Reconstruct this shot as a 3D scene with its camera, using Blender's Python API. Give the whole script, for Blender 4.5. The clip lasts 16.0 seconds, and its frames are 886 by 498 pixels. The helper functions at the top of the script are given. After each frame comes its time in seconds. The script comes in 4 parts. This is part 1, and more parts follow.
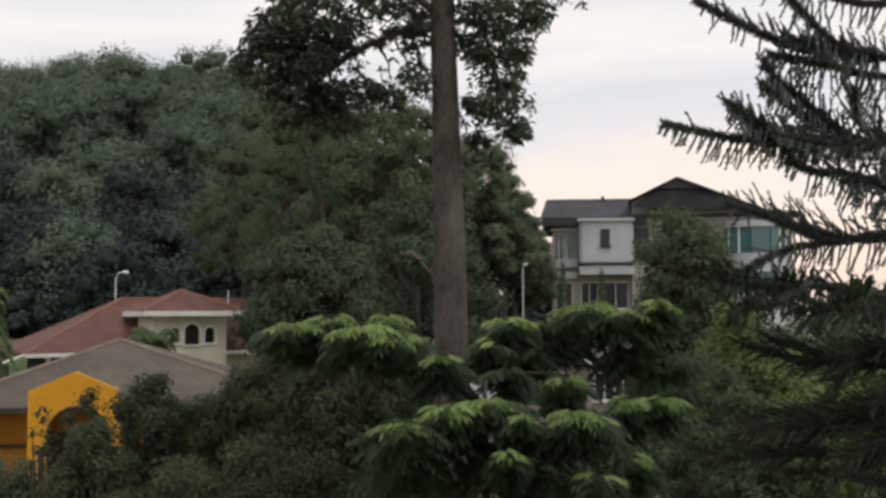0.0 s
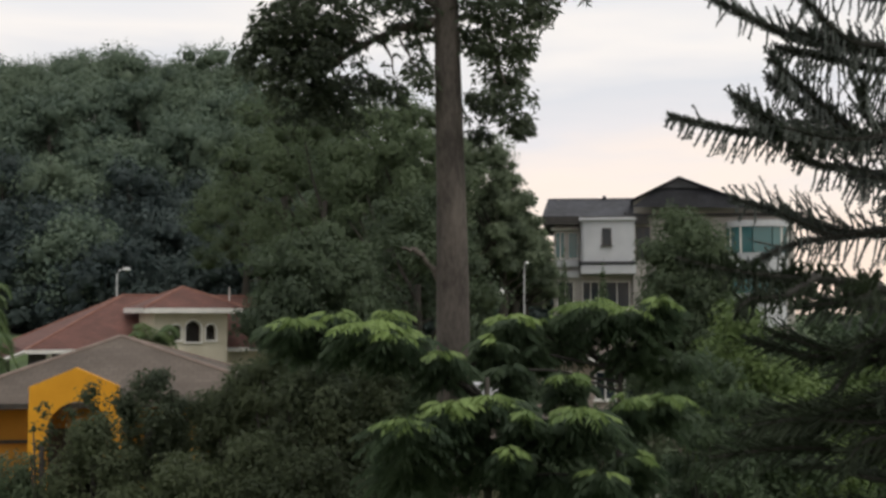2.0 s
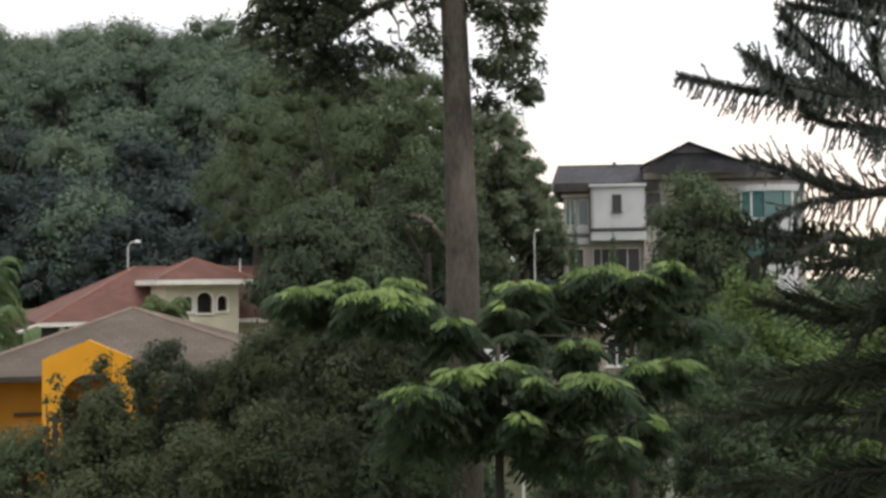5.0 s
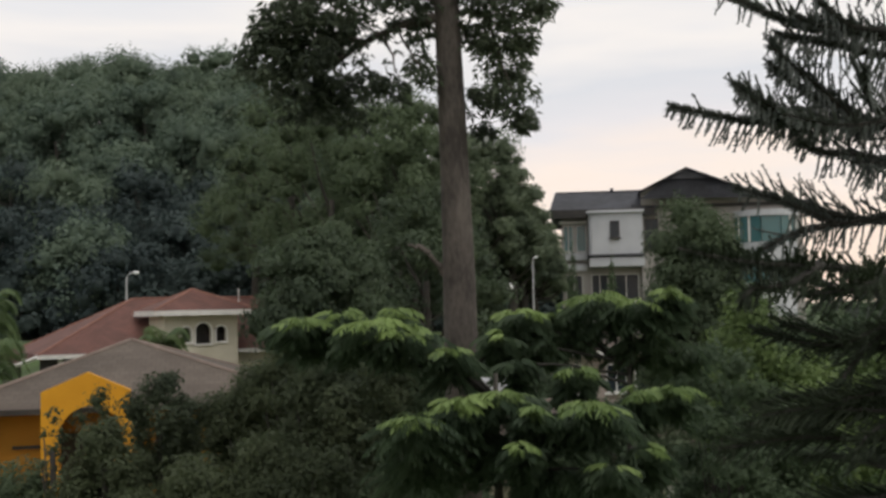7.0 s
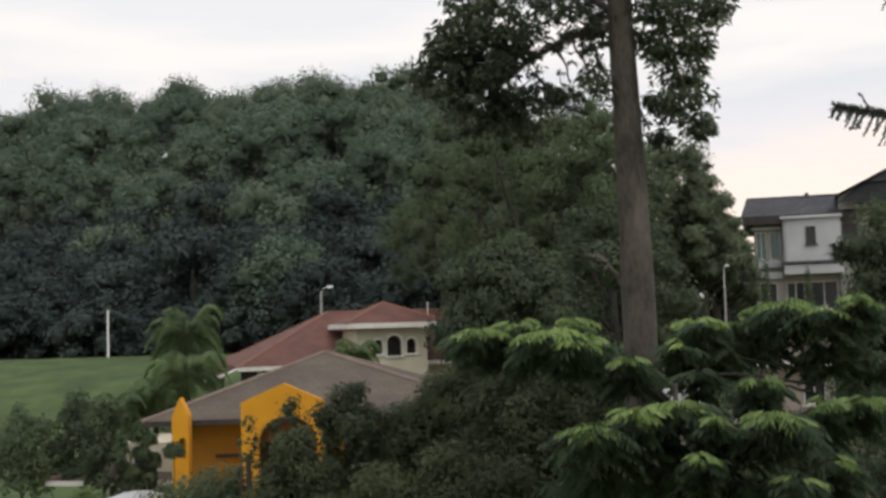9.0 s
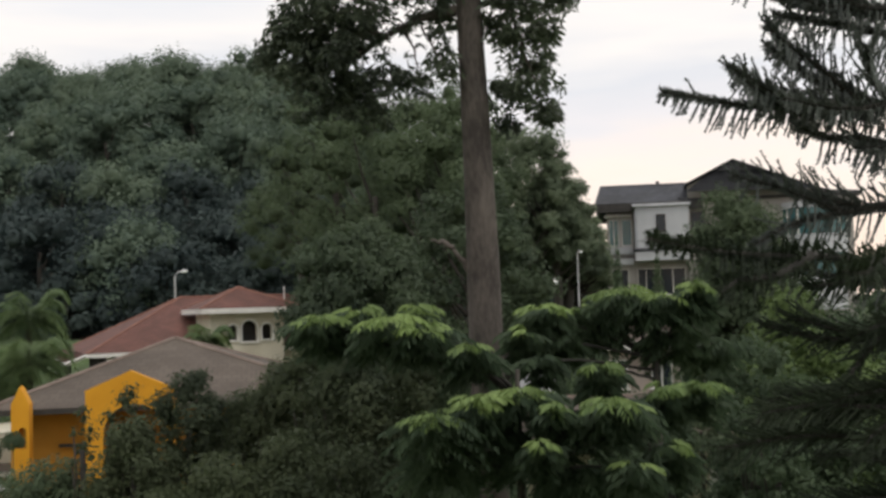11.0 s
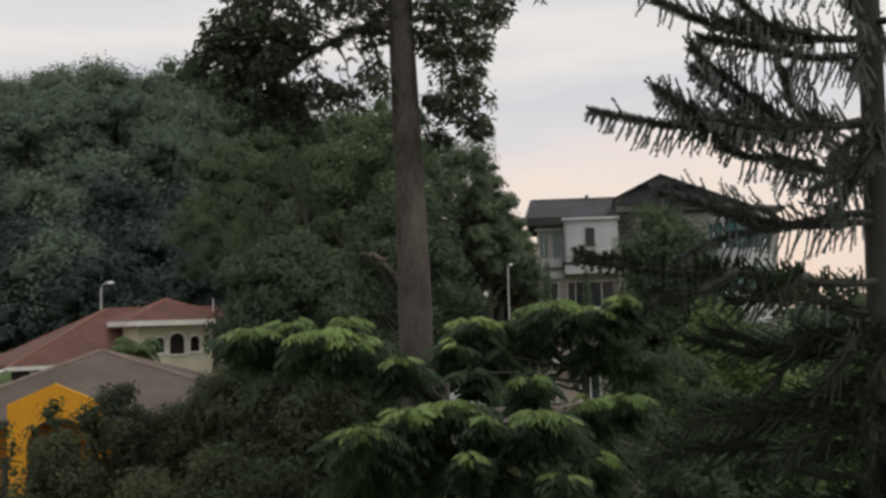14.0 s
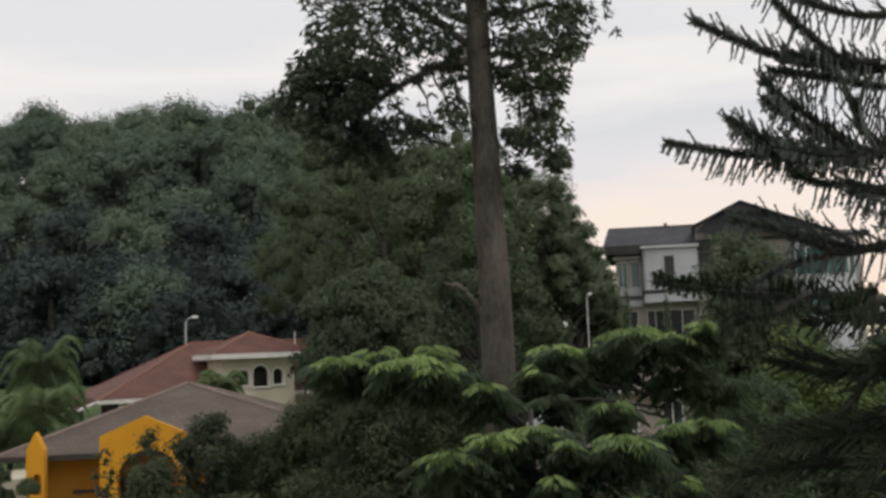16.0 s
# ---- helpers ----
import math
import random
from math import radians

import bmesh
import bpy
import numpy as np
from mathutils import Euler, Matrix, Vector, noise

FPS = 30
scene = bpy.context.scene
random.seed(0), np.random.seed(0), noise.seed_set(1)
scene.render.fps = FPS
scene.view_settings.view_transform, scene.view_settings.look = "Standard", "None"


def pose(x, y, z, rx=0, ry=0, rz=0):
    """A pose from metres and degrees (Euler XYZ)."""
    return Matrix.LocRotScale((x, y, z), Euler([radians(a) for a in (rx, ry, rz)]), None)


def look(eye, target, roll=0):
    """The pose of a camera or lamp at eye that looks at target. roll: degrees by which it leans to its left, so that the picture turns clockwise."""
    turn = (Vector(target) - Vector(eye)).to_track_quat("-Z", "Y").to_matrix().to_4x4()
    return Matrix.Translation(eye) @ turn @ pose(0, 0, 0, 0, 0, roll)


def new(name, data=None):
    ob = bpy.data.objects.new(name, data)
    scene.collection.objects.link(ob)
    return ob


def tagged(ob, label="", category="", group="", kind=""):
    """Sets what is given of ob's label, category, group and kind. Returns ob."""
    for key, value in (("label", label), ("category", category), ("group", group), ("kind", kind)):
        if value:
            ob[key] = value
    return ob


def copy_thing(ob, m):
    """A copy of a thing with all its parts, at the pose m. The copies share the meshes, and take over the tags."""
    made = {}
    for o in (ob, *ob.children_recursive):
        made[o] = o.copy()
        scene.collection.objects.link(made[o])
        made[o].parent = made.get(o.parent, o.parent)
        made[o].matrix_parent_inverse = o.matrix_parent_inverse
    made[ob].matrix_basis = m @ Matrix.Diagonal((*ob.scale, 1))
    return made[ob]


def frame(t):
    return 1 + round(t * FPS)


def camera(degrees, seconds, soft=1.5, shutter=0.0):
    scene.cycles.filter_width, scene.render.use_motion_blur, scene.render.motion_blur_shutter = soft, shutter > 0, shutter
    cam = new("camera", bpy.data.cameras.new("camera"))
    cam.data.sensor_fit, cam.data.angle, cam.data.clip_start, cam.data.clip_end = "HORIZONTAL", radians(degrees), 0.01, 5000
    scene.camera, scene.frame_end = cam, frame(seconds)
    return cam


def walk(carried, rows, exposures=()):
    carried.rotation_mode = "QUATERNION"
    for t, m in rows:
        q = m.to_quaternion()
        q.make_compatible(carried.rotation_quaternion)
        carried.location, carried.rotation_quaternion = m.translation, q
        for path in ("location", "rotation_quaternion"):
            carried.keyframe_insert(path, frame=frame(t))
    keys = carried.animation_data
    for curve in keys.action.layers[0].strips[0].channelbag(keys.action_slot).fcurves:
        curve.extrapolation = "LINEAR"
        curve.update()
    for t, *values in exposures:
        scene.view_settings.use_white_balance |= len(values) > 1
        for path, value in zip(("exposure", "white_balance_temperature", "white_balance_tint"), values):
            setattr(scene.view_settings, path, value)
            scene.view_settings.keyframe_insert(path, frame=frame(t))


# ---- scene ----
cam = camera(42.0, 16.0, soft=3.0)
# seconds, eye, target, roll
PATH = [
    (0, (0.011, 0.045, 8.015), (0.009, 2.042, 8.128), -0.2),
    (0.5, (0.003, 0.056, 8.019), (0.009, 2.053, 8.135), -0.1),
    (1, (0.003, 0.081, 8.011), (0.01, 2.077, 8.135), -0.0),
    (1.5, (-0.004, 0.056, 8.001), (0.007, 2.051, 8.13), -0.0),
    (2, (-0.005, 0.07, 7.989), (-0.009, 2.066, 8.1), 0.1),
    (2.5, (-0.018, 0.04, 7.943), (-0.047, 2.038, 8.042), -0.5),
    (3, (0.002, 0.127, 7.944), (-0.017, 2.127, 7.992), -0.6),
    (5.5, (0.008, 0.106, 7.976), (-0.016, 2.105, 8.042), -0.6),
    (6, (0.017, 0.073, 7.973), (-0.013, 2.07, 8.065), -0.7),
    (6.5, (0.025, 0.111, 7.982), (-0.004, 2.109, 8.073), -0.6),
    (7, (0.026, 0.105, 7.99), (0.007, 2.102, 8.095), -1.2),
    (7.5, (0.018, 0.054, 7.987), (-0.022, 2.05, 8.103), -1.7),
    (8, (0.03, -0.065, 7.968), (-0.138, 1.923, 8.112), -2.1),
    (8.2, (0.063, -0.069, 7.965), (-0.167, 1.912, 8.111), -2.0),
    (8.6, (0.098, -0.039, 7.967), (-0.22, 1.93, 8.11), -1.9),
    (9.1, (0.169, 0.06, 7.977), (-0.174, 2.026, 8.107), -1.7),
    (9.7, (0.256, 0.2, 7.991), (-0.036, 2.175, 8.102), -1.6),
    (10.3, (0.296, 0.275, 7.997), (0.093, 2.262, 8.097), -1.5),
    (10.5, (0.296, 0.289, 7.994), (0.123, 2.279, 8.093), -1.5),
    (11, (0.29, 0.271, 7.983), (0.186, 2.266, 8.083), -1.7),
    (11.5, (0.304, 0.244, 7.978), (0.258, 2.242, 8.073), -1.7),
    (12, (0.306, 0.249, 7.982), (0.271, 2.247, 8.08), -1.8),
    (12.5, (0.306, 0.253, 7.979), (0.301, 2.251, 8.079), -1.7),
    (13, (0.298, 0.254, 7.984), (0.301, 2.252, 8.081), -1.7),
    (13.5, (0.302, 0.24, 7.986), (0.31, 2.237, 8.094), -1.5),
    (14, (0.293, 0.218, 7.99), (0.309, 2.215, 8.108), -1.6),
    (14.5, (0.275, 0.086, 7.974), (0.275, 2.082, 8.099), -1.9),
    (15, (0.268, -0.011, 7.962), (0.209, 1.984, 8.091), -2.3),
    (15.5, (0.256, -0.083, 7.959), (0.151, 1.91, 8.093), -2.4),
    (16, (0.257, -0.069, 7.96), (0.141, 1.92, 8.136), -2.2),
]
walk(cam, [(t, look(eye, target, roll)) for t, eye, target, roll in PATH],
     [(0, 0.11), (2.45, 0.11), (2.8, 0.62), (6.55, 0.5), (6.9, 0.06), (7.5, 0.15), (10.5, 0.2), (12.0, 0.22), (12.5, 0.08), (13.2, 0.0), (14.0, -0.12), (14.6, -0.02), (15.5, 0.04), (16, 0.0)])

# ---- sky and light: a high overcast evening sky, pink low down ----
world = bpy.data.worlds.new("evening_sky")
scene.world = world
world.use_nodes = True
wn, wl = world.node_tree.nodes, world.node_tree.links
wn.clear()
SUN_UP, SUN_TURN = radians(61), radians(139)
sky = wn.new("ShaderNodeTexSky")
sky.sky_type, sky.sun_disc, sky.sun_elevation, sky.sun_rotation = "NISHITA", False, SUN_UP, SUN_TURN
sky_bg = wn.new("ShaderNodeBackground")
sky_bg.inputs["Strength"].default_value = 0.06
wl.new(sky.outputs[0], sky_bg.inputs[0])
coord = wn.new("ShaderNodeTexCoord")
split = wn.new("ShaderNodeSeparateXYZ")
wl.new(coord.outputs["Generated"], split.inputs[0])
stretch = wn.new("ShaderNodeMapping")
stretch.inputs["Scale"].default_value = (1.6, 1.6, 9.0)
wl.new(coord.outputs["Generated"], stretch.inputs[0])
cloud = wn.new("ShaderNodeTexNoise")
cloud.inputs["Scale"].default_value, cloud.inputs["Detail"].default_value = 2.2, 4
wl.new(stretch.outputs[0], cloud.inputs[0])
wob = wn.new("ShaderNodeMath")
wob.operation = "MULTIPLY_ADD"
wob.inputs[1].default_value = 0.16
wl.new(cloud.outputs["Fac"], wob.inputs[0])
wl.new(split.outputs["Z"], wob.inputs[2])
low = wn.new("ShaderNodeValToRGB")
low.color_ramp.elements[0].position, low.color_ramp.elements[0].color = 0.12, (0.94, 0.74, 0.61, 1)
low.color_ramp.elements[1].position, low.color_ramp.elements[1].color = 0.50, (0.775, 0.77, 0.775, 1)
for at_, col in ((0.185, (0.93, 0.80, 0.71, 1)), (0.225, (0.775, 0.74, 0.745, 1)), (0.265, (0.70, 0.70, 0.725, 1)), (0.315, (0.88, 0.83, 0.79, 1)), (0.36, (0.76, 0.753, 0.765, 1))):
    e = low.color_ramp.elements.new(at_)
    e.color = col
wl.new(wob.outputs[0], low.inputs[0])
cloud_bg = wn.new("ShaderNodeBackground")
cloud_bg.inputs["Strength"].default_value = 1.12
wl.new(low.outputs[0], cloud_bg.inputs[0])
veil = wn.new("ShaderNodeMixShader")
veil.inputs[0].default_value = 0.9
wl.new(sky_bg.outputs[0], veil.inputs[1])
wl.new(cloud_bg.outputs[0], veil.inputs[2])
wout = wn.new("ShaderNodeOutputWorld")
wl.new(veil.outputs[0], wout.inputs[0])
sun = new("sun", bpy.data.lights.new("sun", "SUN"))
sun.data.energy, sun.data.angle, sun.data.color = 1.05, radians(35), (1.0, 0.94, 0.86)
sun.matrix_world = look((0, 0, 50), (-0.31 * 40, 0.36 * 40, 50 - 0.87 * 40))


# ---- materials ----
def material(name, rough=0.8, metal=0.0):
    m = bpy.data.materials.new(name)
    m.use_nodes = True
    b = m.node_tree.nodes["Principled BSDF"]
    b.inputs["Roughness"].default_value, b.inputs["Metallic"].default_value = rough, metal
    return m, m.node_tree.nodes, m.node_tree.links, b


def noisy(name, dark, light, scale=3.0, fine=40.0, rough=0.8, bump=0.2, stretch=(1, 1, 1), bump_distance=0.02, metal=0.0):
    """Two scales of colour noise and a fine relief, in metres."""
    m, n, l, b = material(name, rough, metal)
    tc, mp = n.new("ShaderNodeTexCoord"), n.new("ShaderNodeMapping")
    mp.inputs["Scale"].default_value = stretch
    l.new(tc.outputs["Object"], mp.inputs[0])
    big, small = n.new("ShaderNodeTexNoise"), n.new("ShaderNodeTexNoise")
    for tex, s, d in ((big, scale, 5), (small, fine, 3)):
        tex.inputs["Scale"].default_value, tex.inputs["Detail"].default_value = s, d
        l.new(mp.outputs[0], tex.inputs[0])
    mix = n.new("ShaderNodeMath")
    mix.operation = "MULTIPLY_ADD"
    mix.inputs[1].default_value = 0.45
    l.new(small.outputs["Fac"], mix.inputs[0])
    l.new(big.outputs["Fac"], mix.inputs[2])
    ramp = n.new("ShaderNodeValToRGB")
    ramp.color_ramp.elements[0].position, ramp.color_ramp.elements[0].color = 0.5, (*dark, 1)
    ramp.color_ramp.elements[1].position, ramp.color_ramp.elements[1].color = 0.95, (*light, 1)
    l.new(mix.outputs[0], ramp.inputs[0])
    l.new(ramp.outputs[0], b.inputs["Base Color"])
    bp = n.new("ShaderNodeBump")
    bp.inputs["Strength"].default_value, bp.inputs["Distance"].default_value = bump, bump_distance
    l.new(mix.outputs[0], bp.inputs["Height"])
    l.new(bp.outputs[0], b.inputs["Normal"])
    return m


def leafy(name, dark, light, through_share=0.25, rough=0.6, patch=0.6):
    """Leaves: each leaf a shade of its own, patches of older and younger growth, light shining through."""
    m, n, l, b = material(name, rough)
    geo, info, tc = n.new("ShaderNodeNewGeometry"), n.new("ShaderNodeObjectInfo"), n.new("ShaderNodeTexCoord")
    noi = n.new("ShaderNodeTexNoise")
    noi.inputs["Scale"].default_value, noi.inputs["Detail"].default_value = patch, 3
    l.new(tc.outputs["Object"], noi.inputs[0])
    a, c = n.new("ShaderNodeMath"), n.new("ShaderNodeMath")
    a.operation = c.operation = "MULTIPLY_ADD"
    a.inputs[1].default_value, c.inputs[1].default_value = 0.22, 0.42
    l.new(geo.outputs["Random Per Island"], a.inputs[0])
    l.new(noi.outputs["Fac"], a.inputs[2])
    l.new(info.outputs["Random"], c.inputs[0])
    l.new(a.outputs[0], c.inputs[2])
    ramp = n.new("ShaderNodeValToRGB")
    ramp.color_ramp.elements[0].position, ramp.color_ramp.elements[0].color = 0.5, (*dark, 1)
    ramp.color_ramp.elements[1].position, ramp.color_ramp.elements[1].color = 1.0, (*light, 1)
    l.new(c.outputs[0], ramp.inputs[0])
    l.new(ramp.outputs[0], b.inputs["Base Color"])
    b.inputs["Specular IOR Level"].default_value = 0.3
    tr, mx = n.new("ShaderNodeBsdfTranslucent"), n.new("ShaderNodeMixShader")
    l.new(ramp.outputs[0], tr.inputs[0])
    mx.inputs[0].default_value = through_share
    l.new(b.outputs[0], mx.inputs[1])
    l.new(tr.outputs[0], mx.inputs[2])
    l.new(mx.outputs[0], n["Material Output"].inputs[0])
    return m


def tiled(name, dark, light, pitch_u=0.3, pitch_v=0.33):
    """Roof tiles: courses along the slope (from UV metres), each a little proud, with weathering."""
    m, n, l, b = material(name, 0.75)
    uv = n.new("ShaderNodeTexCoord")
    br = n.new("ShaderNodeTexBrick")
    br.inputs["Scale"].default_value = 1.0
    br.inputs["Brick Width"].default_value, br.inputs["Row Height"].default_value = pitch_u, pitch_v
    br.inputs["Mortar Size"].default_value = 0.012
    br.inputs["Color1"].default_value, br.inputs["Color2"].default_value = (*dark, 1), (*light, 1)
    br.inputs["Mortar"].default_value = (dark[0] * 0.7, dark[1] * 0.7, dark[2] * 0.7, 1)
    l.new(uv.outputs["UV"], br.inputs[0])
    noi, mx = n.new("ShaderNodeTexNoise"), n.new("ShaderNodeMix")
    noi.inputs["Scale"].default_value, noi.inputs["Detail"].default_value = 0.7, 6
    l.new(uv.outputs["Object"], noi.inputs[0])
    mx.data_type, mx.blend_type = "RGBA", "MULTIPLY"
    mx.inputs["Factor"].default_value = 0.75
    rp = n.new("ShaderNodeValToRGB")
    rp.color_ramp.elements[0].position, rp.color_ramp.elements[0].color = 0.3, (0.55, 0.53, 0.5, 1)
    rp.color_ramp.elements[1].position, rp.color_ramp.elements[1].color = 0.65, (1, 1, 1, 1)
    l.new(noi.outputs["Fac"], rp.inputs[0])
    l.new(br.outputs["Color"], mx.inputs["A"])
    l.new(rp.outputs[0], mx.inputs["B"])
    l.new(mx.outputs["Result"], b.inputs["Base Color"])
    bp = n.new("ShaderNodeBump")
    bp.inputs["Strength"].default_value, bp.inputs["Distance"].default_value = 0.6, 0.03
    l.new(br.outputs["Fac"], bp.inputs["Height"])
    bp.invert = True
    l.new(bp.outputs[0], b.inputs["Normal"])
    return m


GRASS = noisy("grass", (0.03, 0.05, 0.014), (0.07, 0.112, 0.03), 0.5, 9.0, 0.95, 0.6, bump_distance=0.08)
LITTER = noisy("forest_litter", (0.02, 0.02, 0.015), (0.045, 0.042, 0.03), 0.6, 8.0, 0.95, 0.6, bump_distance=0.08)
BARK = noisy("grey_bark", (0.034, 0.028, 0.024), (0.118, 0.1, 0.086), 3.0, 24.0, 0.9, 0.8, (1, 1, 0.45), 0.03)
DARK_BARK = noisy("dark_bark", (0.028, 0.025, 0.021), (0.07, 0.062, 0.052), 4.0, 30.0, 0.95, 0.6, (1, 1, 0.3), 0.02)
BLACK_BARK = noisy("conifer_bark", (0.02, 0.019, 0.016), (0.05, 0.046, 0.04), 4.0, 30.0, 0.95, 0.6, (1, 1, 0.6), 0.02)
# Distance haze is put into this leaf colour, lighter and bluer.
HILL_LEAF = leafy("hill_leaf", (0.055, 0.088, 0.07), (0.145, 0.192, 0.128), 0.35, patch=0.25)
# Shaded copy of the hill leaf: shade and haze are in its colour.
SHADE_LEAF = leafy("shaded_hill_leaf", (0.026, 0.042, 0.042), (0.055, 0.078, 0.07), 0.3, patch=0.25)
MID_LEAF = leafy("mid_leaf", (0.055, 0.079, 0.049), (0.104, 0.142, 0.074), 0.45, patch=0.35)
# Paler copy of the mid leaf: light and haze are painted into the colour.
LIT_WOOD_LEAF = leafy("lit_wood_leaf", (0.1, 0.132, 0.09), (0.18, 0.225, 0.138), 0.5, patch=0.35)
CROWN_LEAF = leafy("crown_leaf", (0.055, 0.07, 0.05), (0.11, 0.138, 0.08), 0.4, patch=0.8)
# Fresh green, with the light on the tier tops put into the colour.
LIT_FRESH_LEAF = leafy("lit_fresh_leaf", (0.10, 0.155, 0.055), (0.27, 0.37, 0.125), 0.35, patch=1.5)
OLD_LEAF = leafy("old_leaf", (0.052, 0.08, 0.047), (0.092, 0.132, 0.068), 0.5, patch=1.2)
SHRUB_LEAF = leafy("shrub_leaf", (0.054, 0.073, 0.042), (0.092, 0.114, 0.056), 0.5, patch=0.9)
LIGHT_LEAF = leafy("light_leaf", (0.06, 0.098, 0.03), (0.16, 0.225, 0.075), 0.3, patch=1.0)
PALM_LEAF = leafy("palm_leaf", (0.075, 0.12, 0.055), (0.17, 0.235, 0.1), 0.4, patch=0.8)
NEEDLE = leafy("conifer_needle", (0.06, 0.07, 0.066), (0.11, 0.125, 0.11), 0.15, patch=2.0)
# Darker copy of the needle: shade low in the tree is put into it.
NEEDLE_OLD_SHADED = leafy("conifer_needle_old_shaded", (0.021, 0.032, 0.018), (0.042, 0.058, 0.031), 0.35, patch=2.0)
RED_TILE = tiled("red_tile", (0.125, 0.05, 0.037), (0.16, 0.064, 0.047))
RED_CAP = noisy("red_ridge_cap", (0.2, 0.09, 0.068), (0.28, 0.14, 0.105), 2, 30)
BROWN_TILE = tiled("brown_tile", (0.092, 0.07, 0.053), (0.112, 0.087, 0.067))
BROWN_CAP = noisy("brown_ridge_cap", (0.15, 0.115, 0.095), (0.22, 0.17, 0.14), 2, 30)
SLATE_TILE = tiled("slate_tile", (0.038, 0.04, 0.049), (0.06, 0.063, 0.074))
SLATE_CAP = noisy("slate_cap", (0.05, 0.05, 0.058), (0.09, 0.09, 0.1), 2, 30)
YELLOW = noisy("yellow_plaster", (0.58, 0.255, 0.008), (0.72, 0.34, 0.015), 0.9, 25, 0.85, 0.12)
# Ochre darkened to carry the shade under the eaves in its colour.
SHADED_OCHRE = noisy("shaded_ochre_plaster", (0.38, 0.18, 0.018), (0.47, 0.23, 0.028), 0.9, 25, 0.85, 0.12)
CREAM = noisy("cream_plaster", (0.46, 0.42, 0.32), (0.60, 0.56, 0.45), 0.8, 20, 0.88, 0.12)
WHITE = noisy("white_plaster", (0.42, 0.43, 0.45), (0.54, 0.55, 0.57), 0.7, 20, 0.85, 0.1)
PINK = noisy("pink_plaster", (0.33, 0.27, 0.235), (0.43, 0.36, 0.32), 0.8, 20, 0.88, 0.12)
GREIGE = noisy("greige_plaster", (0.30, 0.28, 0.26), (0.4, 0.375, 0.35), 0.7, 20, 0.85, 0.1)
TRIM = noisy("white_trim", (0.62, 0.6, 0.56), (0.78, 0.76, 0.72), 2, 40, 0.6, 0.05)
# Timber colour, used as well for panels that stand in for shade.
DARK = noisy("dark_timber_and_shade", (0.02, 0.018, 0.017), (0.05, 0.045, 0.04), 3, 40, 0.6, 0.1)
STEEL = noisy("galvanised_steel", (0.45, 0.46, 0.47), (0.62, 0.63, 0.64), 4, 60, 0.45, 0.05, metal=0.3)
LAMP_WHITE = noisy("lamp_white", (0.72, 0.72, 0.72), (0.85, 0.85, 0.85), 4, 60, 0.35, 0.03)
GLASS, gn, gl, gb = material("teal_glass", 0.08)
gb.inputs["Base Color"].default_value = (0.06, 0.15, 0.16, 1)
gb.inputs["Specular IOR Level"].default_value = 0.5
DARK_GLASS, gn, gl, gb = material("dark_glass", 0.1)
gb.inputs["Base Color"].default_value = (0.03, 0.038, 0.046, 1)
gb.inputs["Specular IOR Level"].default_value = 0.25


# ---- builders ----
def part(name, bm, mat, parent=None, label="", smooth=False):
    """One mesh object from a bmesh, under a thing or a part."""
    me = bpy.data.meshes.new(name)
    bm.to_mesh(me)
    bm.free()
    me.materials.append(mat)
    if smooth:
        me.shade_smooth()
    ob = new(name, me)
    if parent:
        ob.parent = parent
    if label:
        tagged(ob, label)
    return ob


def thing(name, x, y, z, label, category, turn=0, group="", kind=""):
    ob = new(name)
    ob.empty_display_size = 0.3
    ob.matrix_world = pose(x, y, z, 0, 0, turn)
    return tagged(ob, label, category, group, kind)


def box(bm, x0, y0, z0, x1, y1, z1, bevel=0.0):
    r = bmesh.ops.create_cube(bm, size=1, matrix=Matrix.LocRotScale(((x0 + x1) / 2, (y0 + y1) / 2, (z0 + z1) / 2), None, (x1 - x0, y1 - y0, z1 - z0)))
    if bevel:
        es = list({e for v in r["verts"] for e in v.link_edges})
        bmesh.ops.bevel(bm, geom=es, offset=bevel, segments=1, affect="EDGES")
    return bm


def boxed(x0, y0, z0, x1, y1, z1, bevel=0.0):
    return box(bmesh.new(), x0, y0, z0, x1, y1, z1, bevel)


def tube(bm, points, radii, sides=8, wobble=0.0, cap=True):
    """A tapered tube along points."""
    pts = [Vector(p) for p in points]
    rings = []
    for i, p in enumerate(pts):
        d = (pts[min(i + 1, len(pts) - 1)] - pts[max(i - 1, 0)]).normalized()
        a = d.cross(Vector((0, 0, 1)) if abs(d.z) < 0.9 else Vector((1, 0, 0))).normalized()
        b = d.cross(a)
        ring = []
        for k in range(sides):
            w = 2 * math.pi * k / sides
            r = radii[i] * (1 + (random.random() - 0.5) * wobble)
            ring.append(bm.verts.new(p + (a * math.cos(w) + b * math.sin(w)) * r))
        rings.append(ring)
    for r0, r1 in zip(rings, rings[1:]):
        for k in range(sides):
            bm.faces.new((r0[k], r0[(k + 1) % sides], r1[(k + 1) % sides], r1[k]))
    if cap:
        bm.faces.new(rings[-1])
        bm.faces.new(rings[0][::-1])
    return bm


def bend(a, b, sag=0.0, n=6, wander=0.0):
    """Points from a to b, bowed downwards by sag and wandering a little."""
    a, b = Vector(a), Vector(b)
    out = []
    for i in range(n + 1):
        u = i / n
        p = a.lerp(b, u) + Vector((0, 0, -sag * 4 * u * (1 - u)))
        if 0 < i < n:
            p += Vector((random.uniform(-1, 1), random.uniform(-1, 1), random.uniform(-1, 1))) * wander
        out.append(p)
    return out


RNG = np.random.default_rng(7)


